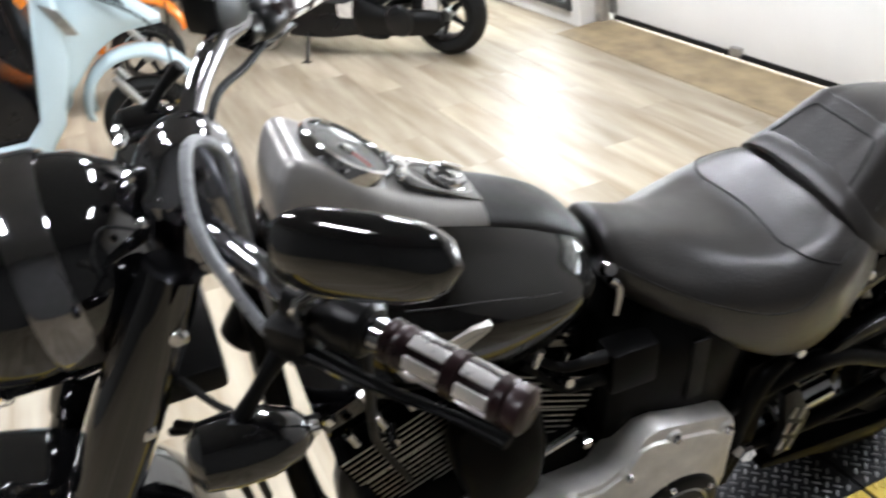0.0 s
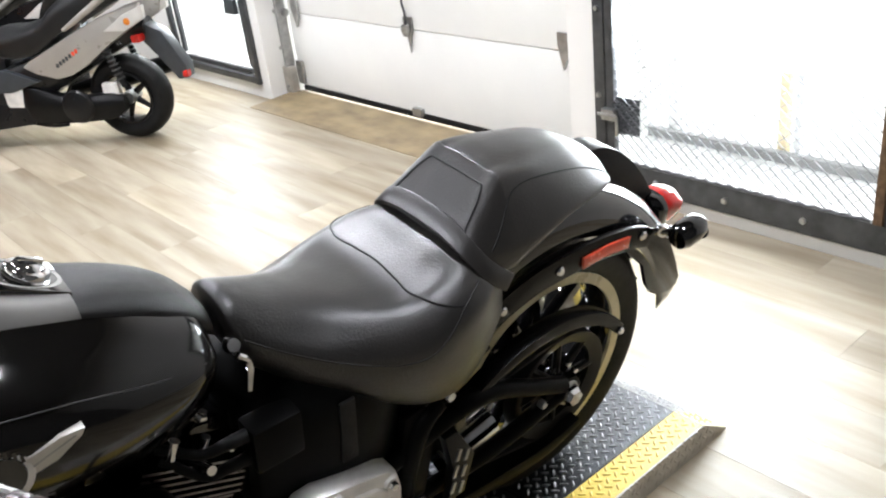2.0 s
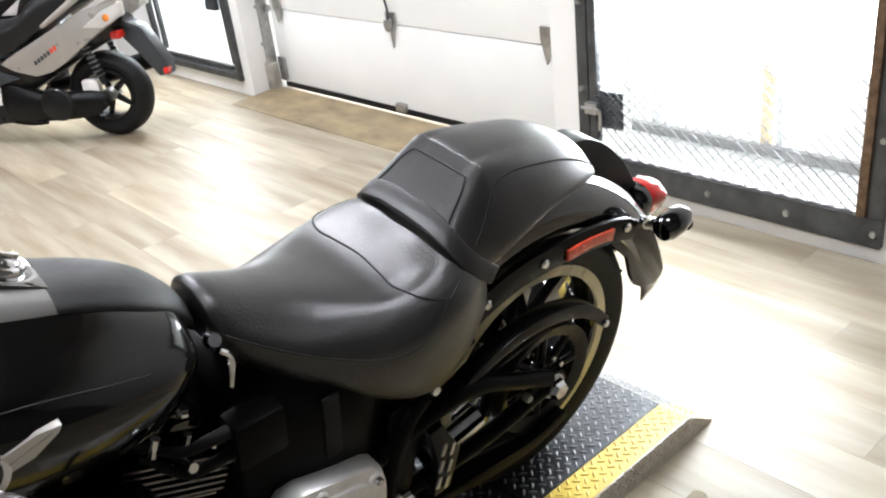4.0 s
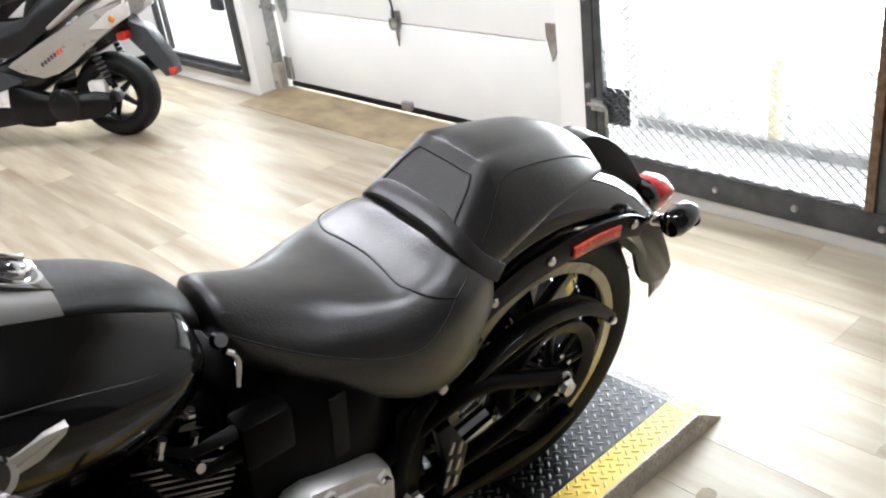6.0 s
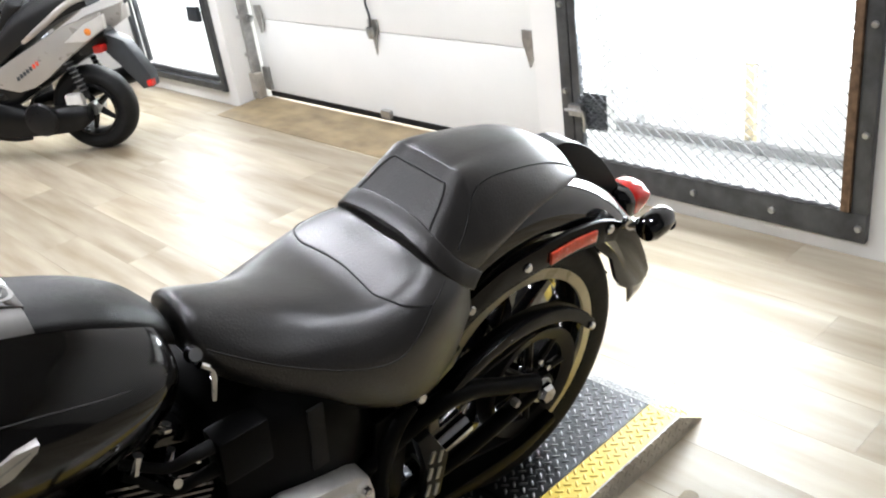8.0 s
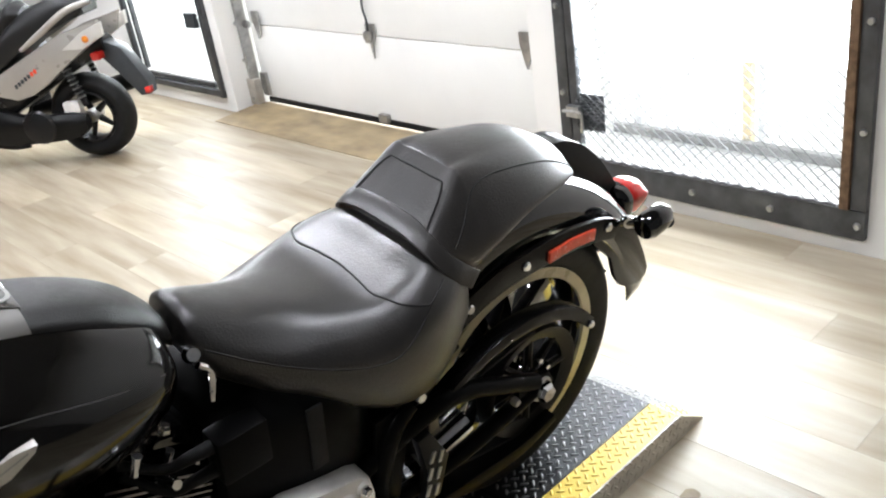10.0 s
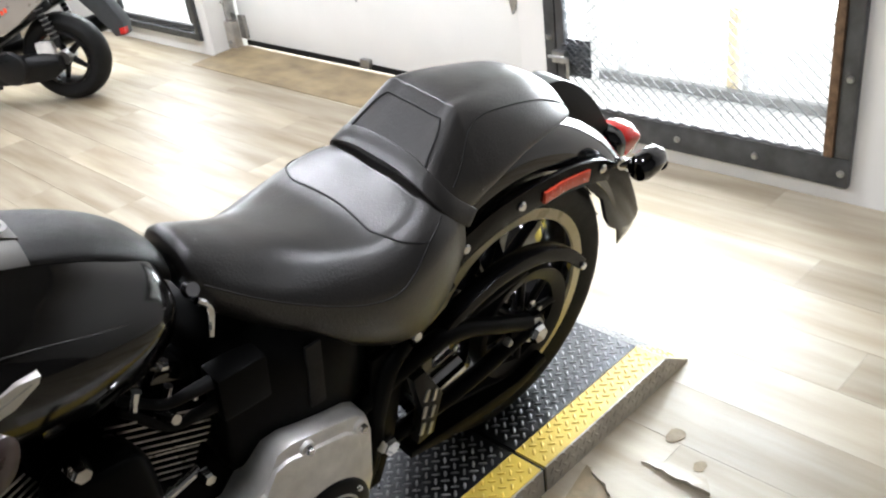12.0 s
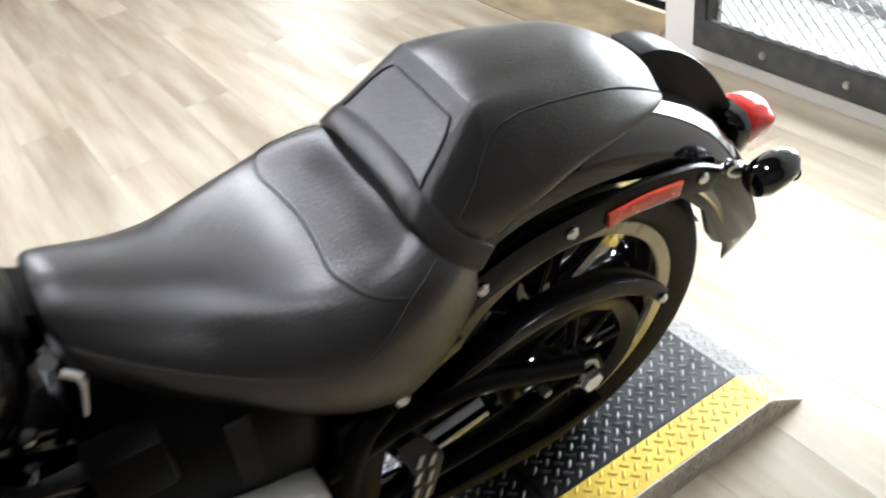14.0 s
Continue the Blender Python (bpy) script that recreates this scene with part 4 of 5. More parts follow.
for k in range(8):
    a = 2 * math.pi * k / 8
    part("pulley_arm", tube([(AX + 0.03 * math.cos(a), -0.118, AZ + 0.03 * math.sin(a)), (AX + 0.112 * math.cos(a), -0.118, AZ + 0.112 * math.sin(a))], 0.009, 8), SATIN, pul)
    part("pulley_bolt", bolt(0.008, 0.01, pose(AX + 0.05 * math.cos(a + 0.3), -0.124, AZ + 0.05 * math.sin(a + 0.3), 90), True), CHROME, pul)
part("drive_belt", slab([(-0.50, 0.30), (-0.50, 0.395), (AX, AZ + 0.138), (AX, AZ + 0.131), (-0.49, 0.387), (-0.49, 0.308), (AX, AZ - 0.131), (AX, AZ - 0.138)], -0.133, -0.106, 0.001), RUBBER, bike)
bg = part("belt_guard", ribbon([(-0.270, 0.455, 0.010), (-0.200, 0.492, 0.012), (-0.110, 0.518, 0.014), (-0.020, 0.520, 0.015), (0.060, 0.497, 0.015), (0.115, 0.462, 0.014), (0.152, 0.424, 0.013)], 0.014, -0.160, -0.122, 0.005), GUARDM, bike, "black upper belt guard")
part("guard_bolt", bolt(0.009, 0.006, pose(0.148, -0.160, 0.424, 90)), CHROME, bg)
part("lower_belt_guard", ribbon([(-0.33, 0.215, 0.008), (-0.18, 0.195, 0.016), (-0.04, 0.19, 0.016), (0.06, 0.215, 0.010)], 0.014, -0.158, -0.105, 0.004), DEEP, bike)

# frame rails, oil tank, side pieces
for sg in (-1, 1):
    part("frame_rail", tube([(-0.33, sg * 0.145, 0.505), (-0.375, sg * 0.150, 0.47), (-0.40, sg * 0.145, 0.38), (-0.42, sg * 0.135, 0.24), (-0.48, sg * 0.12, 0.16), (-0.75, sg * 0.12, 0.13), (-1.08, sg * 0.10, 0.16), (-1.16, sg * 0.06, 0.45), (-1.17, sg * 0.03, 0.86)], 0.019, 12), DEEP, bike, "black frame tube")
    part("rear_plate", slab([(-0.405, 0.505), (-0.345, 0.515), (-0.335, 0.44), (-0.36, 0.30), (-0.40, 0.19), (-0.44, 0.19), (-0.42, 0.32)], sg * 0.128, sg * 0.148, 0.005), DEEP, bike, "black frame side plate")
    part("seat_bolt", bolt(0.013, 0.010, pose(-0.315, sg * 0.155, 0.518, sg * -90), True), CHROME, bike)
part("upper_swing_link", tube([(-0.36, -0.135, 0.515), (-0.30, -0.145, 0.545), (-0.22, -0.142, 0.575)], 0.014, 10), SATIN, bike)
OIL = [(-0.680, 0.640, 0.08, 0.02, 0.115, 0.58, 0.44, 0.09), (-0.655, 0.665, 0.10, 0.02, 0.135, 0.59, 0.40, 0.11), (-0.55, 0.680, 0.11, 0.02, 0.150, 0.58, 0.38, 0.12), (-0.45, 0.660, 0.11, 0.02, 0.148, 0.57, 0.38, 0.12), (-0.40, 0.640, 0.09, 0.02, 0.125, 0.56, 0.40, 0.10)]
part("oil_tank", shell(OIL, 5, 5), DEEP, bike, "black horseshoe oil tank")
part("battery_strap", box(0.03, 0.006, 0.13, (-0.52, -0.150, 0.56), 0.002), RUBBER, bike)
coil = part("ignition_coil", box(0.085, 0.05, 0.085, (-0.640, -0.125, 0.610), 0.008, m=Matrix.Identity(4)), DEEP, bike, "black ignition coil box")
for dz in (0.028, -0.018):
    part("plug_lead", tube([(-0.675, -0.128, 0.610 + dz), (-0.715, -0.128, 0.612 + dz), (-0.75, -0.11, 0.60 + dz), (-0.80, -0.08, 0.635 + dz * 0.5)], [0.012, 0.010, 0.008, 0.008], 10), RUBBER, coil, "black plug lead")

# added black slab, stands in for the shade seen under the seat
part("rear_gap_filler", slab([(-0.46, 0.14), (-0.47, 0.56), (-0.36, 0.56), (-0.345, 0.40), (-0.36, 0.14)], -0.09, 0.12, 0.01), DEEP, bike, "added black filler closing the gap under the seat")

# ---- engine ----
crank = part("crankcase", shell([(-1.10, 0.37, 0.06, 0.02, 0.09, 0.30, 0.18, 0.08), (-1.06, 0.44, 0.09, 0.02, 0.12, 0.32, 0.15, 0.10), (-0.90, 0.46, 0.10, 0.02, 0.13, 0.32, 0.14, 0.11), (-0.72, 0.46, 0.10, 0.02, 0.13, 0.32, 0.14, 0.11), (-0.52, 0.40, 0.09, 0.02, 0.12, 0.30, 0.15, 0.10), (-0.46, 0.36, 0.06, 0.02, 0.09, 0.28, 0.18, 0.08)], 4, 5), DEEP, bike, "black crankcase")


def cylinder(base_x, tilt, nfin):
    m = Matrix.Translation((base_x, 0, 0.40)) @ pose(0, 0, 0, 0, tilt, 0)
    cy = part("cylinder", lathe([(0, 0), (0.058, 0), (0.058, 0.25), (0, 0.25)], m, 28), DEEP, bike, "black finned cylinder with machined edges")
    for k in range(nfin):
        h = 0.035 + k * 0.0125
        w = 0.088 if k < nfin - 6 else 0.094
        part("fin", box(2 * w, 2 * w * 1.02, 0.0042, (0, 0, h), 0.0015, m=m), DEEP, cy)
        part("fin_edge", box(2 * w - 0.01, 0.0016, 0.0034, (0, -w * 1.02 - 0.0006, h), m=m), FINEDGE, cy, smooth=False)
    top = 0.035 + nfin * 0.0125
    part("rocker_box", box(0.17, 0.15, 0.055, (0, 0.01, top + 0.032), 0.014, m=m), GLOSS, cy, "black rocker cover")
    for sx in (-0.062, 0.0, 0.062):
        part("rocker_bolt", bolt(0.010, 0.014, m @ pose(sx, -0.068, top + 0.052), True), CHROME, cy)
        part("head_bolt", lathe([(0, 0.03), (0.008, 0.03), (0.009, 0.0), (0, 0)], m @ pose(sx * 0.8, -0.092, top + 0.008), 10), CHROME, cy)
    part("spark_plug", lathe([(0, 0.04), (0.008, 0.04), (0.010, 0.012), (0.014, 0.0), (0, 0)], m @ pose(0.0, -0.092, top - 0.01, 70), 12), CHROME, cy)
    return cy


cylinder(-0.835, 24, 15)
cylinder(-0.945, -22, 15)
part("manifold_nut", bolt(0.016, 0.03, pose(-0.890, -0.135, 0.640, 90), True), CHROME, bike)
horn = part("horn_cover", shell([(-0.945, 0.640, 0.015, 0.006, 0.030, 0.60, 0.56, 0.02), (-0.925, 0.668, 0.028, 0.010, 0.044, 0.59, 0.50, 0.035), (-0.87, 0.676, 0.034, 0.012, 0.050, 0.58, 0.47, 0.04), (-0.82, 0.664, 0.028, 0.010, 0.044, 0.58, 0.485, 0.035), (-0.80, 0.632, 0.015, 0.006, 0.030, 0.58, 0.53, 0.02)], 5, 5), DEEP, bike, "black cowbell horn cover", angle=60)
horn.location = (0.0, -0.135, -0.045)

# added black fillers: keep the gaps round the cylinders dark against the floor
part("engine_far_filler", slab([(-1.06, 0.45), (-1.09, 0.62), (-1.02, 0.74), (-0.76, 0.73), (-0.64, 0.66), (-0.62, 0.45)], 0.085, 0.19, 0.02), DEEP, bike, "added black filler on the engine's far side")
part("cylinder_gap_filler", slab([(-0.97, 0.50), (-1.02, 0.70), (-0.76, 0.70), (-0.81, 0.50)], -0.02, 0.08, 0.01), DEEP, bike)

# primary drive cover
PRIM = [(-0.438, 0.300), (-0.436, 0.420), (-0.444, 0.458), (-0.468, 0.478), (-0.595, 0.508), (-0.624, 0.500), (-0.652, 0.450), (-0.700, 0.420), (-0.860, 0.425), (-0.935, 0.420), (-0.990, 0.380), (-1.010, 0.315), (-0.990, 0.250), (-0.935, 0.205), (-0.80, 0.190), (-0.66, 0.165), (-0.56, 0.150), (-0.49, 0.180), (-0.455, 0.235)]
pr = [(x + 0.03 * 0, z - 0.03) for x, z in PRIM]
prim = part("primary_cover", slab(pr, -0.178, -0.10, 0.010), ALU, bike, "cast aluminium primary drive cover", angle=50)
inner = [((x + 0.72) * 0.90 - 0.72, (z - 0.30) * 0.86 + 0.30) for x, z in pr]
part("primary_face", slab(inner, -0.186, -0.170, 0.007), ALU, prim, angle=50)
for x, z in ((-0.462, 0.420), (-0.570, 0.450), (-0.655, 0.395), (-0.760, 0.380), (-0.90, 0.375), (-0.985, 0.28), (-0.90, 0.19), (-0.70, 0.16), (-0.50, 0.165)):
    bs = part("screw_boss", lathe([(0, 0.010), (0.012, 0.010), (0.016, 0.0), (0, 0)], pose(x, -0.174, z, 90), 16), ALU, prim)
    part("cover_screw", bolt(0.009, 0.010, pose(x, -0.184, z, 90), True), CHROME, bs)
DM = pose(-0.545, -0.186, 0.250, 90)
derby = part("derby_cover", lathe([(0, 0.010), (0.055, 0.010), (0.078, 0.008), (0.084, 0.003), (0.085, 0.0), (0, 0)], DM, 48), SATIN, prim, "round black derby cover")
part("derby_ring", ringlathe([(0.052, 0.010), (0.055, 0.0125), (0.058, 0.010)], DM, 48), STEEL, derby)
for k in range(5):
    a = 2 * math.pi * k / 5 + 0.6
    part("derby_screw", bolt(0.006, 0.006, DM @ pose(0.072 * math.cos(a), 0.072 * math.sin(a), 0.008)), CHROME, derby)
for k in range(5):
    part("derby_mark", box(0.007, 0.014, 0.0012, (-0.024 + 0.012 * k, 0.0, 0.0105), m=DM), DGREY, derby, smooth=False)
part("shift_rod", tube([(-0.955, -0.150, 0.445), (-0.86, -0.150, 0.475), (-0.735, -0.148, 0.512)], 0.0075, 10), CHROME, bike, "chrome shift rod")
part("rod_end", bolt(0.012, 0.02, pose(-0.735, -0.160, 0.512, 90), True), CHROME, bike)
part("pivot_bolt", bolt(0.022, 0.020, pose(-0.392, -0.158, 0.302, 90), True), CHROME, bike, "large chrome pivot bolt")
pb = part("peg_bracket", slab([(-0.335, 0.43), (-0.305, 0.435), (-0.262, 0.35), (-0.285, 0.26), (-0.325, 0.255), (-0.315, 0.34)], -0.172, -0.150, 0.004), SATIN, bike, "black passenger peg bracket")
for k in range(3):
    part("slot", ribbon([(-0.300 - 0.006 * k, 0.385 - 0.04 * k), (-0.308 - 0.006 * k, 0.36 - 0.04 * k)], 0.0042, -0.1755, -0.172, 0.001), STEEL, pb)
    part("slot", ribbon([(-0.280 - 0.006 * k, 0.375 - 0.04 * k), (-0.288 - 0.006 * k, 0.35 - 0.04 * k)], 0.0042, -0.1755, -0.172, 0.001), STEEL, pb)
# chrome shock body glimpsed under the frame
sh = part("shock_body", tube([(-0.30, -0.085, 0.262), (-0.15, -0.085, 0.300)], 0.036, 24), CHROME, bike, "chrome shock absorber")
for k in range(2):
    c = Vector((-0.275 + 0.022 * k, -0.085, 0.268 + 0.0056 * k))
    part("coil_turn", ringlathe([(0.036, -0.004), (0.041, 0), (0.036, 0.004)], Matrix.Translation(c) @ pose(0, 0, 0, 0, 74, 0), 28), STEEL, sh)
tb = part("tank_bolt", lathe([(0, 0.014), (0.010, 0.014), (0.013, 0.0), (0, 0)], pose(-0.665, -0.085, 0.775, 60), 14), CHROME, bike, "chrome tank bolt")
part("tank_bracket", tube([(-0.66, -0.09, 0.755), (-0.645, -0.095, 0.735), (-0.655, -0.105, 0.695)], [0.006, 0.006, 0.004], 8), CHROME, bike)
part("side_stand", tube([(-0.85, -0.14, 0.15), (-0.80, -0.26, 0.07), (-0.74, -0.36, 0.005 + 0.07)], 0.012, 10), SATIN, bike, "black side stand leg")

# ---- front end ----
FD = Vector((-0.565, 0, -0.825)).normalized()
for sg in (-1, 1):
    top, bot = Vector((-1.250, sg * 0.125, 1.02)), Vector((FWX + 0.02, sg * 0.125, FWZ))
    fk = part("fork_leg", tube([top + (bot - top) * f for f in (0.45, 0.7, 1.0)], [0.030, 0.031, 0.028], 18), GLOSS, bike, "black fork leg")
    part("fork_cover", tube([top + (bot - top) * f for f in (0.0, 0.12, 0.3, 0.5, 0.56)], [0.034, 0.042, 0.045, 0.043, 0.040], 22, 5, flat=1.0), GLOSS, fk, "gloss black fork cover")
    for f in (0.10, 0.285):
        c = top + (bot - top) * f
        part("cover_bolt", lathe([(0, 0.008), (0.008, 0.007), (0.012, 0.003), (0.013, 0), (0, 0)], Matrix.Translation(c + Vector((0.020, sg * 0.036, 0.0))) @ pose(0, 0, 0, sg * -80, 0, sg * 25), 16), CHROME, fk)
HM = Matrix.Translation((-1.362, 0, 0.982)) @ pose(0, 0, 0, 0, -95, 0) @ Matrix.Diagonal((1.06, 1.10, 1.06, 1))
hl = part("headlamp_nacelle", lathe([(0, -0.115), (0.045, -0.110), (0.085, -0.085), (0.112, -0.045), (0.124, 0.0), (0.128, 0.05), (0.126, 0.11), (0.108, 0.125), (0, 0.125)], HM, 48), GLOSS, bike, "gloss black headlamp nacelle", angle=60)
part("nacelle_band", ringlathe([(0.1245, -0.012), (0.128, -0.006), (0.1315, 0.030), (0.1295, 0.036), (0.122, 0.03), (0.120, -0.01)], HM, 56), DCHROME, hl, "smoked chrome band round the nacelle")
part("headlamp_rim", ringlathe([(0.098, 0.12), (0.112, 0.135), (0.128, 0.125), (0.131, 0.112), (0.122, 0.105)], HM, 48), CHROME, hl, "chrome headlamp rim")
part("headlamp_lens", lathe([(0, 0.153), (0.05, 0.149), (0.10, 0.131), (0.10, 0.126), (0, 0.126)], HM, 40), GLASS, hl)
cow = part("nacelle_cowl", shell([(-1.262, 1.080, 0.030, 0.012, 0.050, 1.05, 0.95, 0.05), (-1.240, 1.108, 0.036, 0.014, 0.058, 1.05, 0.95, 0.06), (-1.208, 1.124, 0.038, 0.012, 0.058, 1.05, 0.95, 0.064), (-1.170, 1.120, 0.036, 0.014, 0.056, 1.03, 0.95, 0.056), (-1.146, 1.088, 0.028, 0.016, 0.044, 1.02, 0.955, 0.042), (-1.138, 1.045, 0.014, 0.008, 0.024, 1.01, 0.98, 0.02)], 7, 7), DCHROME, bike, "smoked chrome riser cowl", angle=60)
for k in range(7):
    a = radians(-75 + 25 * k)
    part("cowl_screw", lathe([(0, 0.008), (0.007, 0.006), (0.008, 0), (0, 0)], Matrix.Translation((-1.268, 0.130 * math.sin(a), 0.985 + 0.128 * math.cos(a))) @ pose(0, 0, 0, 0, 60, 0), 10), CHROME, cow)
part("steering_neck", tube([(-1.10, 0, 0.92), (-1.19, 0, 0.78)], 0.035, 18), SATIN, bike)
part("lower_triple", box(0.10, 0.30, 0.04, (-1.275, 0, 0.86), 0.012), SATIN, bike)

bar = part("handlebar", tube([(-0.925, 0.415, 1.078), (-1.03, 0.305, 1.098), (-1.095, 0.225, 1.122), (-1.130, 0.175, 1.120), (-1.178, 0.105, 1.080), (-1.195, 0.05, 1.040), (-1.20, -0.03, 1.030), (-1.205, -0.10, 1.050), (-1.185, -0.20, 1.075), (-1.150, -0.295, 1.083), (-1.090, -0.392, 1.081), (-1.012, -0.508, 1.070)], 0.0165, 18, 6), DCHROME, bike, "smoked chrome handlebar")


def grip(a, c, name):
    a, c = Vector(a), Vector(c)
    m = Matrix.Translation(a) @ (c - a).to_track_quat("Z", "Y").to_matrix().to_4x4()
    L_ = (c - a).length
    g = part(name, lathe([(0, 0), (0.021, 0), (0.021, 0.006), (0.018, 0.010), (0.021, 0.014), (0.021, 0.02), (0.0185, 0.024), (0.0195, L_ * 0.48), (0.0225, L_ * 0.49), (0.0225, L_ * 0.56), (0.0195, L_ * 0.57), (0.0185, L_ - 0.026), (0.022, L_ - 0.022), (0.022, L_ - 0.014), (0.0195, L_ - 0.011), (0.0225, L_ - 0.007), (0.0225, L_ + 0.004), (0.016, L_ + 0.008), (0, L_ + 0.008)], m @ Matrix.Diagonal((0.99, 0.99, 1, 1)), 28), MAROON, bike, "dark grip with chrome inlays")
    for k in range(6):
        an = 2 * math.pi * k / 6 + 0.2
        for f0, f1 in ((0.20, 0.47), (0.585, 0.82)):
            z0, z1 = f0 * L_, f1 * L_
            b = box(0.013, 0.004, z1 - z0, (0, 0, (z0 + z1) / 2), 0.0016, m=m @ pose(0, 0, 0, 0, 0, math.degrees(an)) @ Matrix.Translation((0, 0.0188, 0)))
            part("chrome_inlay", b, INLAY, g)
    return g


grip((-1.086, -0.396, 1.080), (-1.012, -0.510, 1.070), "left_grip")
grip((-1.01, 0.325, 1.092), (-0.915, 0.425, 1.076), "right_grip")
for sg, ctr, d in ((-1, Vector((-1.112, -0.360, 1.083)), Vector((0.088, -0.13, -0.01))), (1, Vector((-1.035, 0.298, 1.098)), Vector((0.095, 0.10, -0.016)))):
    m = Matrix.Translation(ctr) @ d.to_track_quat("Z", "Y").to_matrix().to_4x4()
    swh = part("switch_housing", lathe([(0, -0.030), (0.022, -0.030), (0.028, -0.022), (0.030, 0.0), (0.028, 0.022), (0.022, 0.028), (0, 0.028)], m, 24), SATIN, bike, "black switch housing")
    part("switch_button", box(0.014, 0.02, 0.02, (0, 0, 0), 0.003, m=Matrix.Translation(ctr + Vector((0.02, sg * -0.01, 0.018)))), MAROON, swh)
    part("clamp", ringlathe([(0.0165, -0.012), (0.024, -0.012), (0.024, 0.012), (0.0165, 0.012)], m @ Matrix.Translation((0, 0, -0.05)), 20), SATIN, swh)
    part("clamp_bolt", bolt(0.007, 0.02, m @ Matrix.Translation((0.02, 0, -0.05)), True), CHROME, swh)
# clutch lever and perch, left
part("clutch_perch", box(0.05, 0.045, 0.04, (0, 0, 0), 0.010, m=Matrix.Translation((-1.155, -0.325, 1.055)) @ pose(0, 0, 0, 0, 0, -50)), SATIN, bike, "black clutch lever perch")
part("clutch_lever", tube([(-1.155, -0.345, 1.050), (-1.105, -0.415, 1.046), (-1.060, -0.470, 1.044), (-1.030, -0.520, 1.048)], [0.010, 0.007, 0.006, 0.007], 10, flat=0.6), DEEP, bike, "black clutch lever")
part("brake_lever", tube([(-1.06, 0.285, 1.065), (-1.02, 0.345, 1.045), (-0.975, 0.40, 1.035)], [0.011, 0.009, 0.008], 10, flat=0.6), SATIN, bike)
mc = part("master_cylinder", box(0.075, 0.06, 0.055, (0, 0, 0), 0.010, m=Matrix.Translation((-1.105, 0.235, 1.155)) @ pose(0, 0, 0, 0, 0, 45)), SATIN, bike, "black brake master cylinder")
part("reservoir_cap", box(0.08, 0.064, 0.012, (0, 0, 0.033), 0.005, m=Matrix.Translation((-1.105, 0.235, 1.155)) @ pose(0, 0, 0, 0, 0, 45)), DCHROME, mc)
# mirrors
def mirror(c, yaw, name):
    m = Matrix.Translation(c) @ pose(0, 0, 0, 0, 0, yaw) @ Matrix.Diagonal((0.94, 0.94, 0.94, 1))
    rs_ = []
    for f in np.linspace(-1, 1, 17):
        k = math.sqrt(max(0, 1 - abs(f) ** 3.4)) + 0.02
        sk = 0.008 * f
        rs_.append([m @ Vector((0.083 * f, 0.026 * k * math.sin(a) - 0.006, 0.039 * k * math.cos(a) * (1 - 0.12 * f) + sk)) for a in np.linspace(0, 2 * math.pi, 24, endpoint=False)])
    return part(name, rings(rs_), GLOSS, bike, "black oval mirror back")
ml = mirror((-1.112, -0.455, 1.230), -42, "left_mirror")
part("mirror_stem", tube([(-1.150, -0.345, 1.085), (-1.150, -0.375, 1.130), (-1.130, -0.420, 1.175)], [0.009, 0.007, 0.009], 10), GLOSS, ml)
part("stem_nut", bolt(0.012, 0.016, pose(-1.150, -0.342, 1.092, 20, 0, 0), True), CHROME, ml)
mr_ = mirror((-1.13, 0.41, 1.27), 42, "right_mirror")
part("mirror_stem", tube([(-1.10, 0.255, 1.11), (-1.12, 0.30, 1.17), (-1.13, 0.37, 1.23)], [0.009, 0.007, 0.009], 10), GLOSS, mr_)
# front turn signals under the levers
for sg in (-1, 1):
    fs_ = part("front_turn_signal", lathe([(0, 0.060), (0.012, 0.058), (0.026, 0.044), (0.036, 0.015), (0.038, -0.02), (0.034, -0.050), (0.02, -0.062), (0, -0.064)], pose(-1.222, sg * 0.34, 0.945, 0, 96, 0), 28), GLOSS, bike, "black bullet turn signal")
    part("signal_tip", lathe([(0, 0.012), (0.008, 0.008), (0.011, 0), (0, 0)], pose(-1.165, sg * 0.34, 0.940, 0, 96, 0), 14), CHROME, fs_)
    part("signal_stem", tube([(-1.225, sg * 0.335, 0.98), (-1.20, sg * 0.33, 1.01), (-1.165, sg * 0.32, 1.045)], [0.010, 0.008, 0.012], 10), SATIN, fs_)
# cables and hoses
def cable(pts, r, material=RUBBER, label=""):
    return part("cable", tube(pts, r, 8, 7), material, bike, label)
CLEAR = mat("grey_braided_sheath", (0.30, 0.31, 0.32), 0.3, 0.3, 0.15, 60)
cable([(-1.160, -0.335, 1.040), (-1.185, -0.30, 1.06), (-1.215, -0.235, 1.135), (-1.200, -0.14, 1.170), (-1.165, -0.09, 1.12), (-1.16, -0.06, 1.00), (-1.15, -0.06, 0.85)], 0.0065, CLEAR, "grey braided clutch cable")
part("cable_ferrule", tube([(-1.160, -0.338, 1.035), (-1.172, -0.318, 1.048)], 0.010, 10), CHROME, bike)
cable([(-1.03, 0.30, 1.07), (-1.08, 0.24, 1.06), (-1.14, 0.16, 1.06), (-1.18, 0.08, 1.0)], 0.006)
cable([(-1.10, -0.36, 1.06), (-1.10, -0.345, 0.97), (-1.09, -0.29, 0.86), (-1.07, -0.21, 0.72), (-1.02, -0.15, 0.55)], 0.006)
cable([(-1.28, -0.15, 0.88), (-1.24, -0.20, 0.86), (-1.19, -0.23, 0.84), (-1.14, -0.22, 0.82)], 0.005)
cable([(-1.30, -0.14, 0.80), (-1.26, -0.19, 0.82), (-1.23, -0.21, 0.78), (-1.22, -0.18, 0.66)], 0.006)
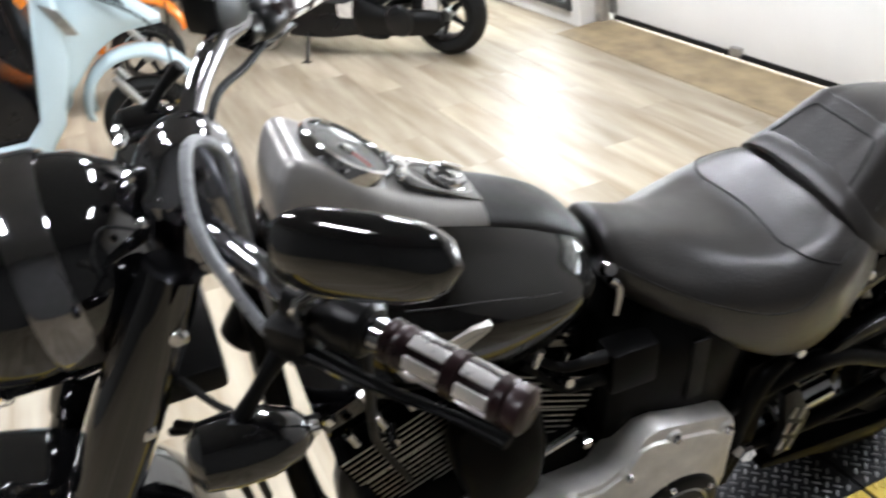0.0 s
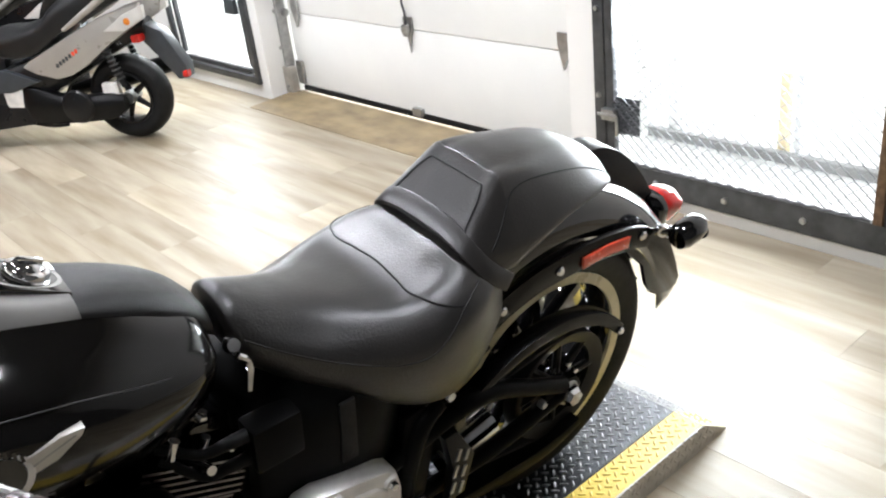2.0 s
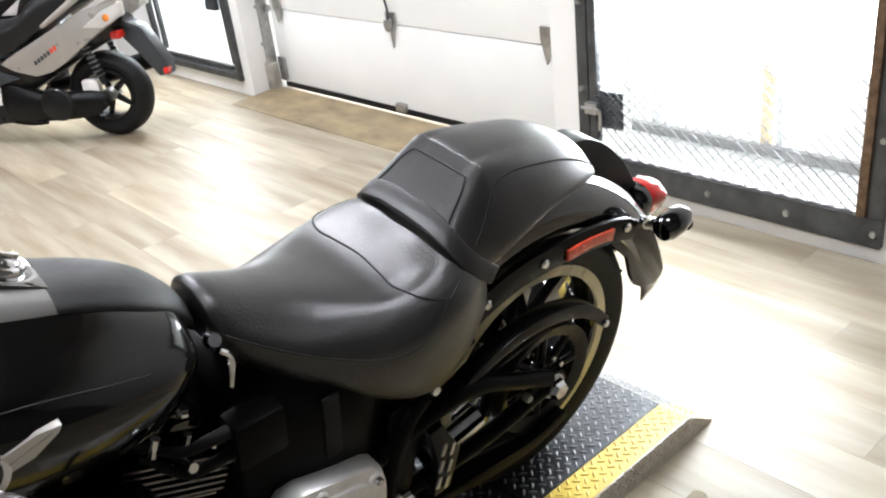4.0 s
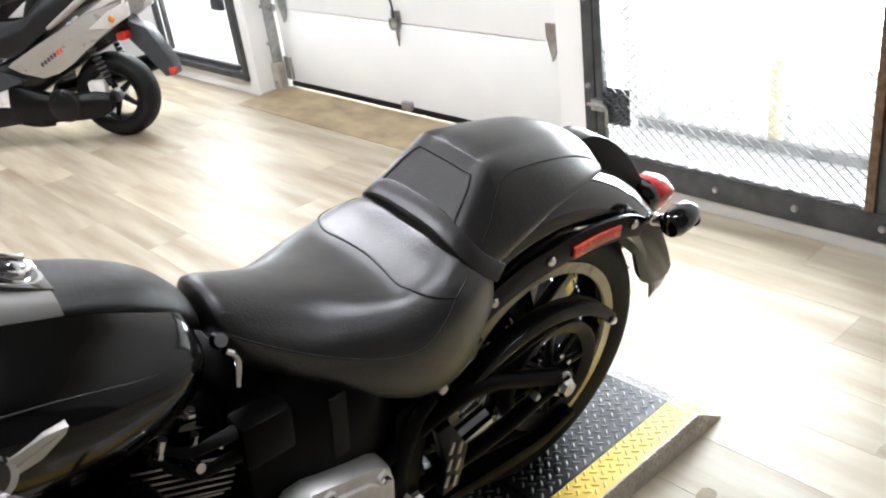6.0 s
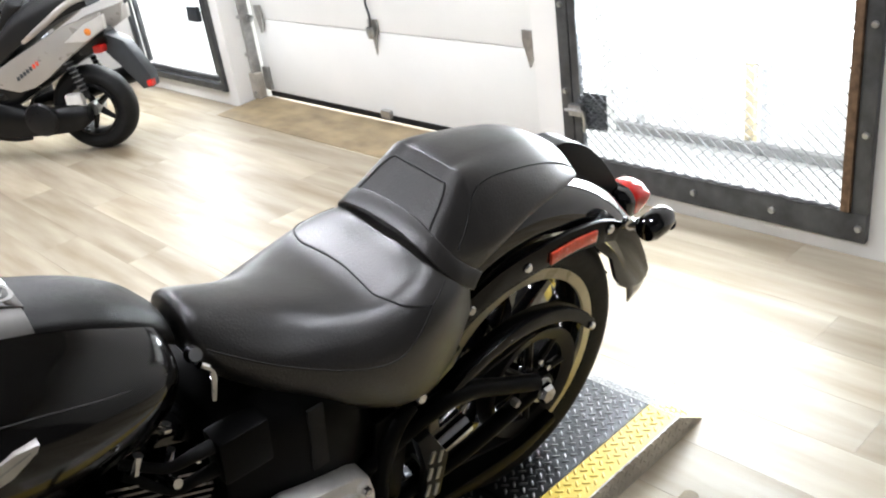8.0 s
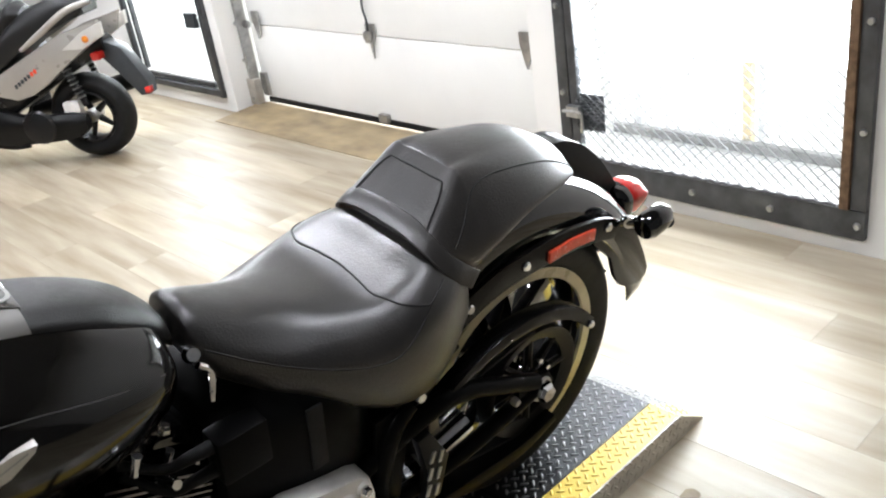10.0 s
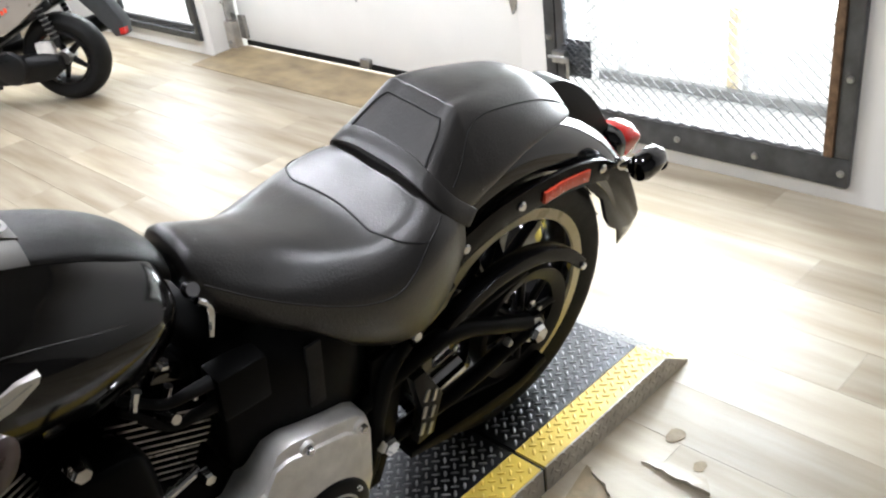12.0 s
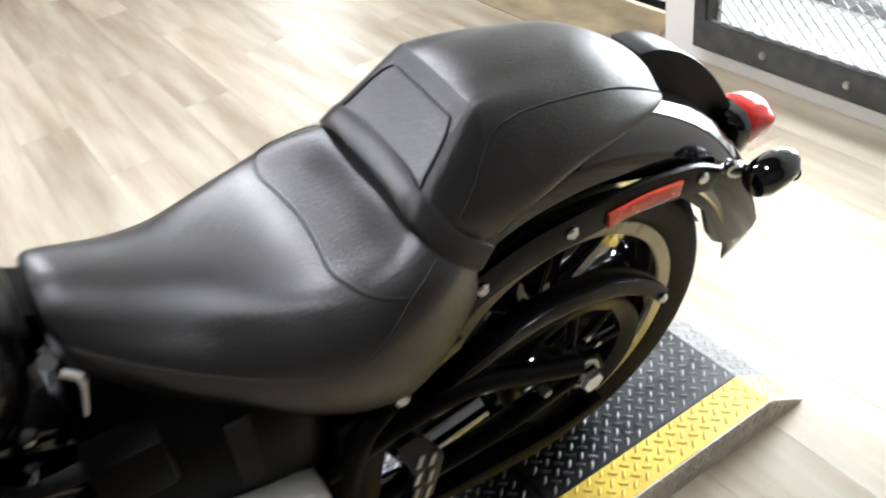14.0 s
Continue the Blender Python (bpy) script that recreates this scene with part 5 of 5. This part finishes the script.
cable([(-1.31, -0.13, 0.78), (-1.27, -0.17, 0.80), (-1.25, -0.19, 0.74), (-1.24, -0.16, 0.62)], 0.006)
# front wheel and fender
wheel(bike, Matrix.Translation((FWX, 0, FWZ)) @ FACE, 0.215, 0.325, 0.14, CREAM, "front_wheel", 10)
ff = []
for a in np.linspace(radians(12), radians(165), 30):
    row = []
    for k in np.linspace(-1, 1, 17):
        r = 0.365 - 0.045 * abs(k) ** 2.6
        row.append((FWX + r * math.cos(a), 0.095 * math.sin(k * math.pi / 2), FWZ + r * math.sin(a)))
    ff.append(row)
ffo = part("front_fender", rings(ff, cap=False, closed=False), GLOSS, bike, "gloss black front fender", angle=60)
so = ffo.modifiers.new("thick", "SOLIDIFY")
so.thickness = 0.004
for k, (dx, dz) in enumerate(((0.04, 0.31), (0.10, 0.30), (0.15, 0.27))):
    part("fender_bolt", bolt(0.007, 0.006, pose(FWX + dx, -0.094, FWZ + dz, 90)), CHROME, ffo)

# ---- scooters (local x forward, y to their left, z up from the rear tyre's foot) ----
def small_wheel(parent, x, r, w, spokes=5, rim=None):
    m = Matrix.Translation((x, 0, r)) @ FACE
    r0 = r * 0.62
    wh = part("wheel", ringlathe([(r0, -w * 0.42), (r0 - 0.012, -w * 0.45), (r0 - 0.022, -w * 0.2), (r0 - 0.022, w * 0.2), (r0 - 0.012, w * 0.45), (r0, w * 0.42)], m, 40), rim or BLACKP, parent)
    part("tyre", ringlathe(spline(tyre_profile(r0, r, w), 2), m, 48), RUBBER, wh, "black scooter tyre")
    part("hub", lathe([(0, w * 0.4), (0.035, w * 0.38), (0.04, 0), (0.035, -w * 0.38), (0, -w * 0.4)], m, 20), STEEL, wh)
    for k in range(spokes):
        a = 2 * math.pi * k / spokes
        part("spoke", tube([m @ Vector((0.03 * math.cos(a), 0.03 * math.sin(a), 0)), m @ Vector(((r0 - 0.015) * math.cos(a), (r0 - 0.015) * math.sin(a), 0))], [0.020, 0.012], 8), BLACKP, wh)
    return wh


def maxi_scooter(m, paint, label):
    sc = thing("maxi_scooter", m, label, "scooter", "scooters parked along the wall")
    small_wheel(sc, 0, 0.235, 0.14)
    small_wheel(sc, 1.43, 0.235, 0.12)
    part("under_body", shell([(-0.20, 0.66, 0.05, 0.02, 0.07, 0.62, 0.58, 0.05), (-0.02, 0.64, 0.07, 0.02, 0.10, 0.58, 0.50, 0.06), (0.2, 0.58, 0.09, 0.02, 0.12, 0.46, 0.40, 0.08), (0.5, 0.50, 0.10, 0.02, 0.135, 0.38, 0.26, 0.10), (0.8, 0.43, 0.12, 0.02, 0.145, 0.30, 0.15, 0.12), (1.05, 0.42, 0.12, 0.02, 0.15, 0.30, 0.15, 0.12), (1.18, 0.60, 0.10, 0.02, 0.15, 0.40, 0.22, 0.10), (1.24, 0.75, 0.08, 0.02, 0.12, 0.5, 0.35, 0.08)], 4, 5), BLACKP, sc, "black lower bodywork")
    for sg in (-1, 1):
        side = part("side_panel", slab([(-0.25, 0.755), (-0.02, 0.705), (0.16, 0.630), (0.35, 0.548), (0.47, 0.495), (0.51, 0.468), (0.44, 0.425), (0.32, 0.388), (0.23, 0.405), (0.12, 0.455), (-0.05, 0.562), (-0.22, 0.655)], sg * 0.11, sg * 0.155, 0.016), paint, sc, "silver tail side panel", angle=50)
        for k in range(7):   # unreadable model lettering
            part("lettering", box(0.016, 0.002, 0.022, (0.165 + 0.022 * k, sg * 0.1562, 0.535 - 0.0115 * k), m=Matrix.Identity(4)), REFLECT if k < 2 else GREYPL, side, smooth=False)
        part("grab_rail", tube([(-0.22, sg * 0.09, 0.845), (-0.10, sg * 0.150, 0.815), (0.06, sg * 0.165, 0.725), (0.20, sg * 0.158, 0.650)], [0.015, 0.018, 0.018, 0.012], 10), SILVERP, sc, "silver passenger grab rail")
        part("foot_panel", slab([(0.43, 0.385), (0.63, 0.462), (0.82, 0.43), (1.0, 0.46), (1.16, 0.42), (1.18, 0.37), (0.95, 0.37), (0.80, 0.34), (0.62, 0.33)], sg * 0.12, sg * 0.158, 0.012), GREYPL, sc, "grey footboard panel")
        part("belly_panel", slab([(0.48, 0.232), (0.73, 0.276), (1.06, 0.262), (1.14, 0.22), (1.05, 0.132), (0.79, 0.12), (0.55, 0.142)], sg * 0.11, sg * 0.15, 0.02), BLACKP, sc)
        part("front_fairing", slab([(1.26, 0.52), (1.34, 0.86), (1.46, 1.02), (1.62, 0.86), (1.66, 0.62), (1.52, 0.50), (1.40, 0.58)], sg * 0.08, sg * 0.20, 0.05), GREYPL if paint is SILVERP else paint, sc, "dark grey front fairing", angle=60)
        part("front_indicator", shell([(1.50, 0.46, 0.02, 0.006, 0.03, 0.44, 0.41, 0.02), (1.53, 0.47, 0.03, 0.008, 0.035, 0.44, 0.40, 0.02), (1.57, 0.45, 0.012, 0.004, 0.015, 0.43, 0.41, 0.01)], 3, 4), AMBER, sc, local=pose(0, sg * 0.09, 0))
        part("rear_indicator", slab([(-0.02, 0.625), (-0.15, 0.705), (-0.27, 0.745), (-0.265, 0.675), (-0.14, 0.618)], sg * 0.125, sg * 0.162, 0.010), WHITEPL, sc, "clear indicator with amber bulb")
        part("indicator_bulb", lathe([(0, 0.012), (0.016, 0.006), (0.02, 0), (0, 0)], pose(-0.17, sg * 0.161, 0.668, sg * -90), 14), AMBER, sc)
        sk = part("shock", tube([(0.02, sg * 0.12, 0.56), (-0.04, sg * 0.12, 0.32)], 0.018, 10), BLACKP, sc)
        for k in range(8):
            c = Vector((0.015 - 0.006 * k, sg * 0.12, 0.540 - 0.025 * k))
            part("spring_turn", ringlathe([(0.020, -0.004), (0.028, 0), (0.020, 0.004)], Matrix.Translation(c) @ pose(0, 0, 0, 0, 14, 0), 16), STEEL, sk)
    part("seat", shell([(-0.16, 0.86, 0.05, 0.02, 0.08, 0.82, 0.78, 0.07), (-0.04, 0.89, 0.09, 0.02, 0.12, 0.83, 0.75, 0.11), (0.16, 0.84, 0.11, 0.03, 0.14, 0.76, 0.67, 0.13), (0.28, 0.78, 0.12, 0.03, 0.145, 0.70, 0.61, 0.135), (0.36, 0.715, 0.125, 0.03, 0.15, 0.65, 0.56, 0.135), (0.50, 0.675, 0.125, 0.03, 0.15, 0.61, 0.515, 0.135), (0.64, 0.675, 0.10, 0.03, 0.13, 0.60, 0.52, 0.11), (0.72, 0.645, 0.05, 0.02, 0.08, 0.60, 0.545, 0.06)], 5, 5), LEATHER2, sc, "stepped black scooter seat", angle=60)
    part("centre_tunnel", shell([(0.66, 0.56, 0.05, 0.02, 0.08, 0.48, 0.40, 0.07), (0.82, 0.53, 0.06, 0.02, 0.09, 0.45, 0.38, 0.08), (1.02, 0.56, 0.06, 0.02, 0.09, 0.46, 0.38, 0.08), (1.20, 0.66, 0.06, 0.02, 0.10, 0.52, 0.42, 0.08)], 4, 5), BLACKP, sc, "black step-through tunnel")
    part("backrest_pad", shell([(0.20, 0.85, 0.05, 0.015, 0.08, 0.82, 0.79, 0.06), (0.26, 0.88, 0.08, 0.02, 0.10, 0.82, 0.76, 0.08), (0.33, 0.80, 0.08, 0.02, 0.10, 0.75, 0.69, 0.08), (0.37, 0.74, 0.05, 0.015, 0.08, 0.71, 0.67, 0.06)], 4, 5), LEATHER2, sc)
    part("leg_shield", shell([(1.18, 0.70, 0.10, 0.02, 0.16, 0.55, 0.36, 0.14), (1.24, 0.98, 0.12, 0.02, 0.20, 0.62, 0.34, 0.16), (1.36, 1.06, 0.12, 0.02, 0.20, 0.66, 0.42, 0.14), (1.46, 1.04, 0.08, 0.02, 0.14, 0.74, 0.52, 0.10)], 4, 5), BLACKP, sc, "black leg shield", angle=60)
    part("front_mudguard", ringlathe([(0.245, -0.06), (0.262, -0.05), (0.27, 0), (0.262, 0.05), (0.245, 0.06)], Matrix.Translation((1.43, 0, 0.25)) @ FACE, 40), paint, sc)
    part("transmission_case", shell([(-0.02, 0.27, 0.02, 0.01, 0.03, 0.23, 0.19, 0.02), (0.06, 0.29, 0.03, 0.01, 0.05, 0.23, 0.15, 0.03), (0.30, 0.29, 0.03, 0.01, 0.05, 0.24, 0.14, 0.03), (0.52, 0.36, 0.03, 0.01, 0.05, 0.26, 0.15, 0.03), (0.58, 0.32, 0.02, 0.01, 0.03, 0.26, 0.20, 0.02)], 4, 5), SATIN, sc, "dark transmission case", local=pose(0, 0.115, 0))
    part("clutch_cover", lathe([(0, 0.03), (0.05, 0.028), (0.085, 0.018), (0.095, 0), (0, 0)], pose(0.24, 0.165, 0.235, -90), 28), BLACKP, sc)
    part("engine_block", box(0.12, 0.14, 0.12, (0.62, 0.08, 0.30), 0.02), ALU, sc, "bare alloy engine block")
    part("rear_hub_case", box(0.10, 0.05, 0.09, (0.05, 0.10, 0.30), 0.018), ALU, sc)
    part("plate_holder", slab([(-0.10, 0.67), (-0.19, 0.635), (-0.285, 0.585), (-0.385, 0.39), (-0.380, 0.322), (-0.325, 0.318), (-0.24, 0.445), (-0.16, 0.55)], -0.05, 0.05, 0.012), GREYPL, sc, "grey tail plate holder")
    part("tail_reflector", box(0.03, 0.05, 0.035, (-0.372, 0.035, 0.348), 0.006), RED, sc)
    part("tail_lamp", box(0.05, 0.09, 0.045, (-0.165, 0.07, 0.565), 0.012), RED, sc)
    part("side_stand", tube([(0.92, 0.13, 0.18), (0.90, 0.20, 0.08), (0.885, 0.255, 0.008)], 0.010, 8), SATIN, sc, "black side stand")
    part("stand_foot", box(0.06, 0.03, 0.008, (0.885, 0.26, 0.006), 0.003), SATIN, sc)
    part("centre_stand", tube([(0.62, 0.10, 0.15), (0.45, 0.14, 0.13), (0.34, 0.15, 0.135)], 0.011, 8), SATIN, sc)
    part("exhaust", tube([(0.45, -0.17, 0.25), (0.20, -0.19, 0.28), (-0.20, -0.20, 0.36)], [0.03, 0.055, 0.05], 16), SATIN, sc)
    part("handlebar", tube([(1.20, 0.36, 1.08), (1.26, 0.18, 1.12), (1.28, 0, 1.12), (1.26, -0.18, 1.12), (1.20, -0.36, 1.08)], 0.014, 10), BLACKP, sc)
    for sg in (-1, 1):
        part("mirror_stalk", tube([(1.38, sg * 0.16, 1.04), (1.40, sg * 0.24, 1.18), (1.38, sg * 0.32, 1.24)], 0.007, 8), BLACKP, sc)
    part("windscreen", slab([(1.42, 1.04), (1.56, 0.92), (1.575, 0.93), (1.36, 1.30), (1.35, 1.29)], -0.13, 0.13, 0.003), GREYPL, sc, "smoked windscreen")
    return sc


def retro_scooter(m, paint, label):
    """Local origin under the front tyre, x forward."""
    sc = thing("retro_scooter", m, label, "scooter", "scooters parked along the wall")
    wheel_ = small_wheel(sc, 0, 0.215, 0.10, 5, GLOSS)
    part("rim_line", ringlathe([(0.150, -0.048), (0.160, -0.046), (0.160, -0.040), (0.150, -0.042)], Matrix.Translation((0, 0, 0.215)) @ pose(0, 0, 0, -90), 40), CHROME, wheel_, "polished rim edge")
    part("rim_line", ringlathe([(0.150, -0.048), (0.160, -0.046), (0.160, -0.040), (0.150, -0.042)], Matrix.Translation((0, 0, 0.215)) @ FACE, 40), CHROME, wheel_, "polished rim edge")
    small_wheel(sc, -1.28, 0.215, 0.11, 5, GLOSS)
    mud = [[(r * math.cos(a) + 0.0, 0.085 * math.sin(k * math.pi / 2), 0.235 + r * math.sin(a)) for k in np.linspace(-1, 1, 13) for r in [0.262 + 0.085 * max(0, math.sin(a)) - 0.05 * abs(k) ** 2.2]] for a in np.linspace(radians(24), radians(168), 24)]
    fm = part("front_mudguard", rings(mud, cap=False, closed=False), paint, sc, "rounded painted front mudguard", angle=70)
    q = fm.modifiers.new("thick", "SOLIDIFY")
    q.thickness = 0.006
    part("nose", shell([(-0.36, 0.50, 0.04, 0.01, 0.07, 0.44, 0.40, 0.06), (-0.30, 0.85, 0.08, 0.02, 0.13, 0.62, 0.42, 0.10), (-0.24, 1.02, 0.09, 0.02, 0.145, 0.72, 0.48, 0.10), (-0.14, 1.00, 0.075, 0.02, 0.115, 0.76, 0.58, 0.08), (-0.02, 0.86, 0.06, 0.02, 0.085, 0.72, 0.64, 0.06), (0.10, 0.74, 0.045, 0.02, 0.06, 0.68, 0.65, 0.04), (0.155, 0.69, 0.02, 0.01, 0.03, 0.67, 0.65, 0.02)], 5, 6), paint, sc, "painted front shield", angle=70)
    part("nose_stripe", shell([(-0.17, 0.985, 0.020, 0.003, 0.026, 0.978, 0.962, 0.022), (-0.10, 0.958, 0.024, 0.003, 0.030, 0.950, 0.934, 0.026), (-0.02, 0.872, 0.024, 0.003, 0.030, 0.864, 0.846, 0.026), (0.06, 0.798, 0.020, 0.003, 0.026, 0.790, 0.775, 0.022)], 4, 4), BLACKP, sc, "black centre grille strip")
    part("under_seat_box", slab([(-0.43, 0.25), (-0.45, 0.46), (-0.60, 0.62), (-0.68, 0.76), (-0.98, 0.78), (-1.0, 0.28)], -0.15, 0.15, 0.03), BLACKP, sc, "black legroom panel under the seat")
    for sg in (-1, 1):
        part("leg_shield_wing", slab([(-0.30, 1.0), (-0.22, 0.98), (-0.24, 0.60), (-0.34, 0.32), (-0.44, 0.20), (-0.80, 0.19), (-1.0, 0.24), (-1.0, 0.32), (-0.78, 0.27), (-0.52, 0.28), (-0.44, 0.36), (-0.38, 0.62)], sg * 0.13, sg * 0.185, 0.022), paint, sc, "painted leg shield edge", angle=60)
        part("fork_link", tube([(-0.10, sg * 0.075, 0.46), (0.0, sg * 0.075, 0.30), (0.075, sg * 0.075, 0.16)], [0.018, 0.022, 0.018], 12), STEEL, sc, "grey fork leg")
        part("side_grille", slab([(-0.02, 0.80), (-0.10, 0.93), (-0.055, 0.93), (0.035, 0.76)], sg * 0.098, sg * 0.128, 0.004), BLACKP, sc, "black side grille")
        part("shield_recess", slab([(-0.29, 0.84), (-0.22, 0.80), (-0.17, 0.69), (-0.22, 0.70)], sg * 0.176, sg * 0.192, 0.004), STEEL, sc, "silver side vent")
        part("indicator", slab([(-0.40, 0.92), (-0.345, 0.94), (-0.33, 0.85), (-0.36, 0.83)], sg * 0.15, sg * 0.19, 0.008), AMBER, sc)
        part("rear_body", slab([(-0.86, 0.30), (-0.80, 0.60), (-0.92, 0.72), (-1.35, 0.74), (-1.58, 0.66), (-1.60, 0.52), (-1.50, 0.40), (-1.25, 0.36), (-1.05, 0.28)], sg * 0.04, sg * 0.19, 0.05), paint, sc, "painted rear body cover", angle=60)
    part("floorboard", box(0.50, 0.32, 0.03, (-0.66, 0, 0.28), 0.01), BLACKP, sc, "black floorboard")
    part("inner_shield", box(0.05, 0.27, 0.58, (-0.36, 0, 0.62), 0.02, m=pose(0, 0, 0, 0, -4)), BLACKP, sc, "black inner leg shield")
    part("seat", shell([(-1.50, 0.80, 0.08, 0.02, 0.12, 0.76, 0.73, 0.10), (-1.35, 0.85, 0.11, 0.02, 0.15, 0.78, 0.72, 0.13), (-1.05, 0.83, 0.11, 0.03, 0.15, 0.77, 0.70, 0.13), (-0.85, 0.80, 0.09, 0.02, 0.12, 0.74, 0.70, 0.10), (-0.76, 0.76, 0.04, 0.02, 0.06, 0.73, 0.70, 0.04)], 4, 5), LEATHER, sc, "black scooter seat", angle=60)
    part("front_emblem_bar", box(0.012, 0.05, 0.05, (0.0, 0, 0.845), 0.004, m=Matrix.Identity(4)), CHROME, sc)
    part("handlebar", tube([(-0.40, 0.34, 1.08), (-0.34, 0.16, 1.10), (-0.30, 0, 1.10), (-0.34, -0.16, 1.10), (-0.40, -0.34, 1.08)], 0.02, 10), BLACKP, sc)
    part("head_cover", shell([(-0.40, 1.12, 0.06, 0.02, 0.10, 1.08, 1.02, 0.08), (-0.30, 1.18, 0.09, 0.02, 0.13, 1.10, 1.02, 0.10), (-0.18, 1.14, 0.07, 0.02, 0.10, 1.08, 1.02, 0.08), (-0.14, 1.10, 0.04, 0.01, 0.06, 1.07, 1.04, 0.04)], 4, 5), paint, sc)
    part("brake_cable", tube([(-0.30, -0.10, 0.95), (0.10, -0.16, 0.70), (0.16, -0.14, 0.45), (0.08, -0.09, 0.20)], 0.006, 8), RUBBER, sc)
    part("stand", tube([(-0.80, -0.08, 0.20), (-0.86, -0.14, 0.0)], 0.012, 8), SATIN, sc)
    return sc


maxi_scooter(pose(0.70, 3.69, 0, 0, 0, 129.5), SILVERP, "silver and black maxi scooter parked on its side stand")
maxi_scooter(pose(0.62, 4.72, 0, 0, 0, 131), BLACKP, "black maxi scooter parked behind the silver one")
retro_scooter(pose(-1.09, 3.12, 0, 0, 0, -8), BLUEP, "pale blue retro scooter with a black floorboard")
retro_scooter(pose(-0.95, 4.38, 0, 0, 0, -4), ORANGEP, "orange retro scooter parked behind the blue one")

# ---- torn vinyl beside the lift ----
def torn(name, pts, lift, material, label):
    """A thin torn piece of flooring with one lifted edge."""
    b = bmesh.new()
    n = len(pts)
    top = [b.verts.new((x, y, (0.0035 if lift else 0.0014) + lift * max(0.0, math.sin(math.pi * i / (n - 1))))) for i, (x, y) in enumerate(pts)]
    low = [b.verts.new((x, y, 0.0008)) for x, y in pts]
    b.faces.new(top)
    b.faces.new(low[::-1])
    for i in range(n):
        b.faces.new((low[i], low[(i + 1) % n], top[(i + 1) % n], top[i]))
    return tagged(part(name, b, material, smooth=False), label, "floor damage", "torn floor pieces")


rng = random.Random(4)
def jag(a, c, n, amp):
    return [(a[0] + (c[0] - a[0]) * k / n + rng.uniform(-amp, amp), a[1] + (c[1] - a[1]) * k / n + rng.uniform(-amp, amp)) for k in range(n)]
torn("torn_backing", jag((0.05, -0.205), (-0.02, -0.33), 6, 0.008) + jag((-0.02, -0.33), (-0.035, -0.50), 6, 0.010) + jag((-0.035, -0.50), (-0.20, -0.50), 5, 0.01) + jag((-0.20, -0.50), (-0.16, -0.205), 6, 0.012), 0.0, SUBFLOOR, "brown backing where the vinyl has torn away")
torn("torn_vinyl_flap", jag((0.046, -0.222), (-0.014, -0.32), 7, 0.006) + jag((-0.014, -0.32), (-0.028, -0.45), 7, 0.006) + jag((-0.028, -0.45), (0.06, -0.463), 5, 0.005) + jag((0.06, -0.463), (0.125, -0.30), 6, 0.003), 0.006, PLANK, "lifted torn flap of wood-look vinyl")
torn("torn_vinyl_flap", jag((0.126, -0.30), (0.121, -0.37), 4, 0.003) + jag((0.121, -0.37), (0.125, -0.47), 5, 0.004) + jag((0.125, -0.47), (0.165, -0.43), 3, 0.003) + jag((0.165, -0.43), (0.14, -0.30), 4, 0.003), 0.008, FLOORB, "curled split in the wood-look vinyl")
for cx, cy, rx, ry in ((0.242, -0.315, 0.028, 0.020), (0.187, -0.409, 0.018, 0.014)):
    torn("floor_chip", [(cx + rx * math.cos(a) * rng.uniform(0.85, 1.1), cy + ry * math.sin(a) * rng.uniform(0.85, 1.1)) for a in np.linspace(0, 2 * math.pi, 12, endpoint=False)], 0.0, SUBFLOOR, "small chipped hole in the vinyl")

# ---- floor planks, parallel to the door wall ----
PW, PL = 0.182, 1.22
def plank_mesh():
    b = box(PW - 0.0005, PL - 0.0005, 0.004, (0, 0, -0.002))
    bmesh.ops.bevel(b, geom=[e for e in b.edges if all(v.co.z > -0.001 for v in e.verts)], offset=0.0003, segments=1, affect="EDGES")
    me = bpy.data.meshes.new("plank")
    b.to_mesh(me)
    b.free()
    me.materials.append(PLANK)
    return me
plank = plank_mesh()
row = 0
x = FX1 - PW / 2
while x > -2.3:
    y = -1.8 + (row * 0.47 % PL)
    while y < 6.4:
        o = new("plank", plank)
        o.parent = floor
        o.matrix_parent_inverse = floor.matrix_world.inverted()
        o.matrix_parent_inverse = Matrix.Translation(-floor.location)
        o.location = (x, y, 0.0)
        y += PL
    x -= PW
    row += 1
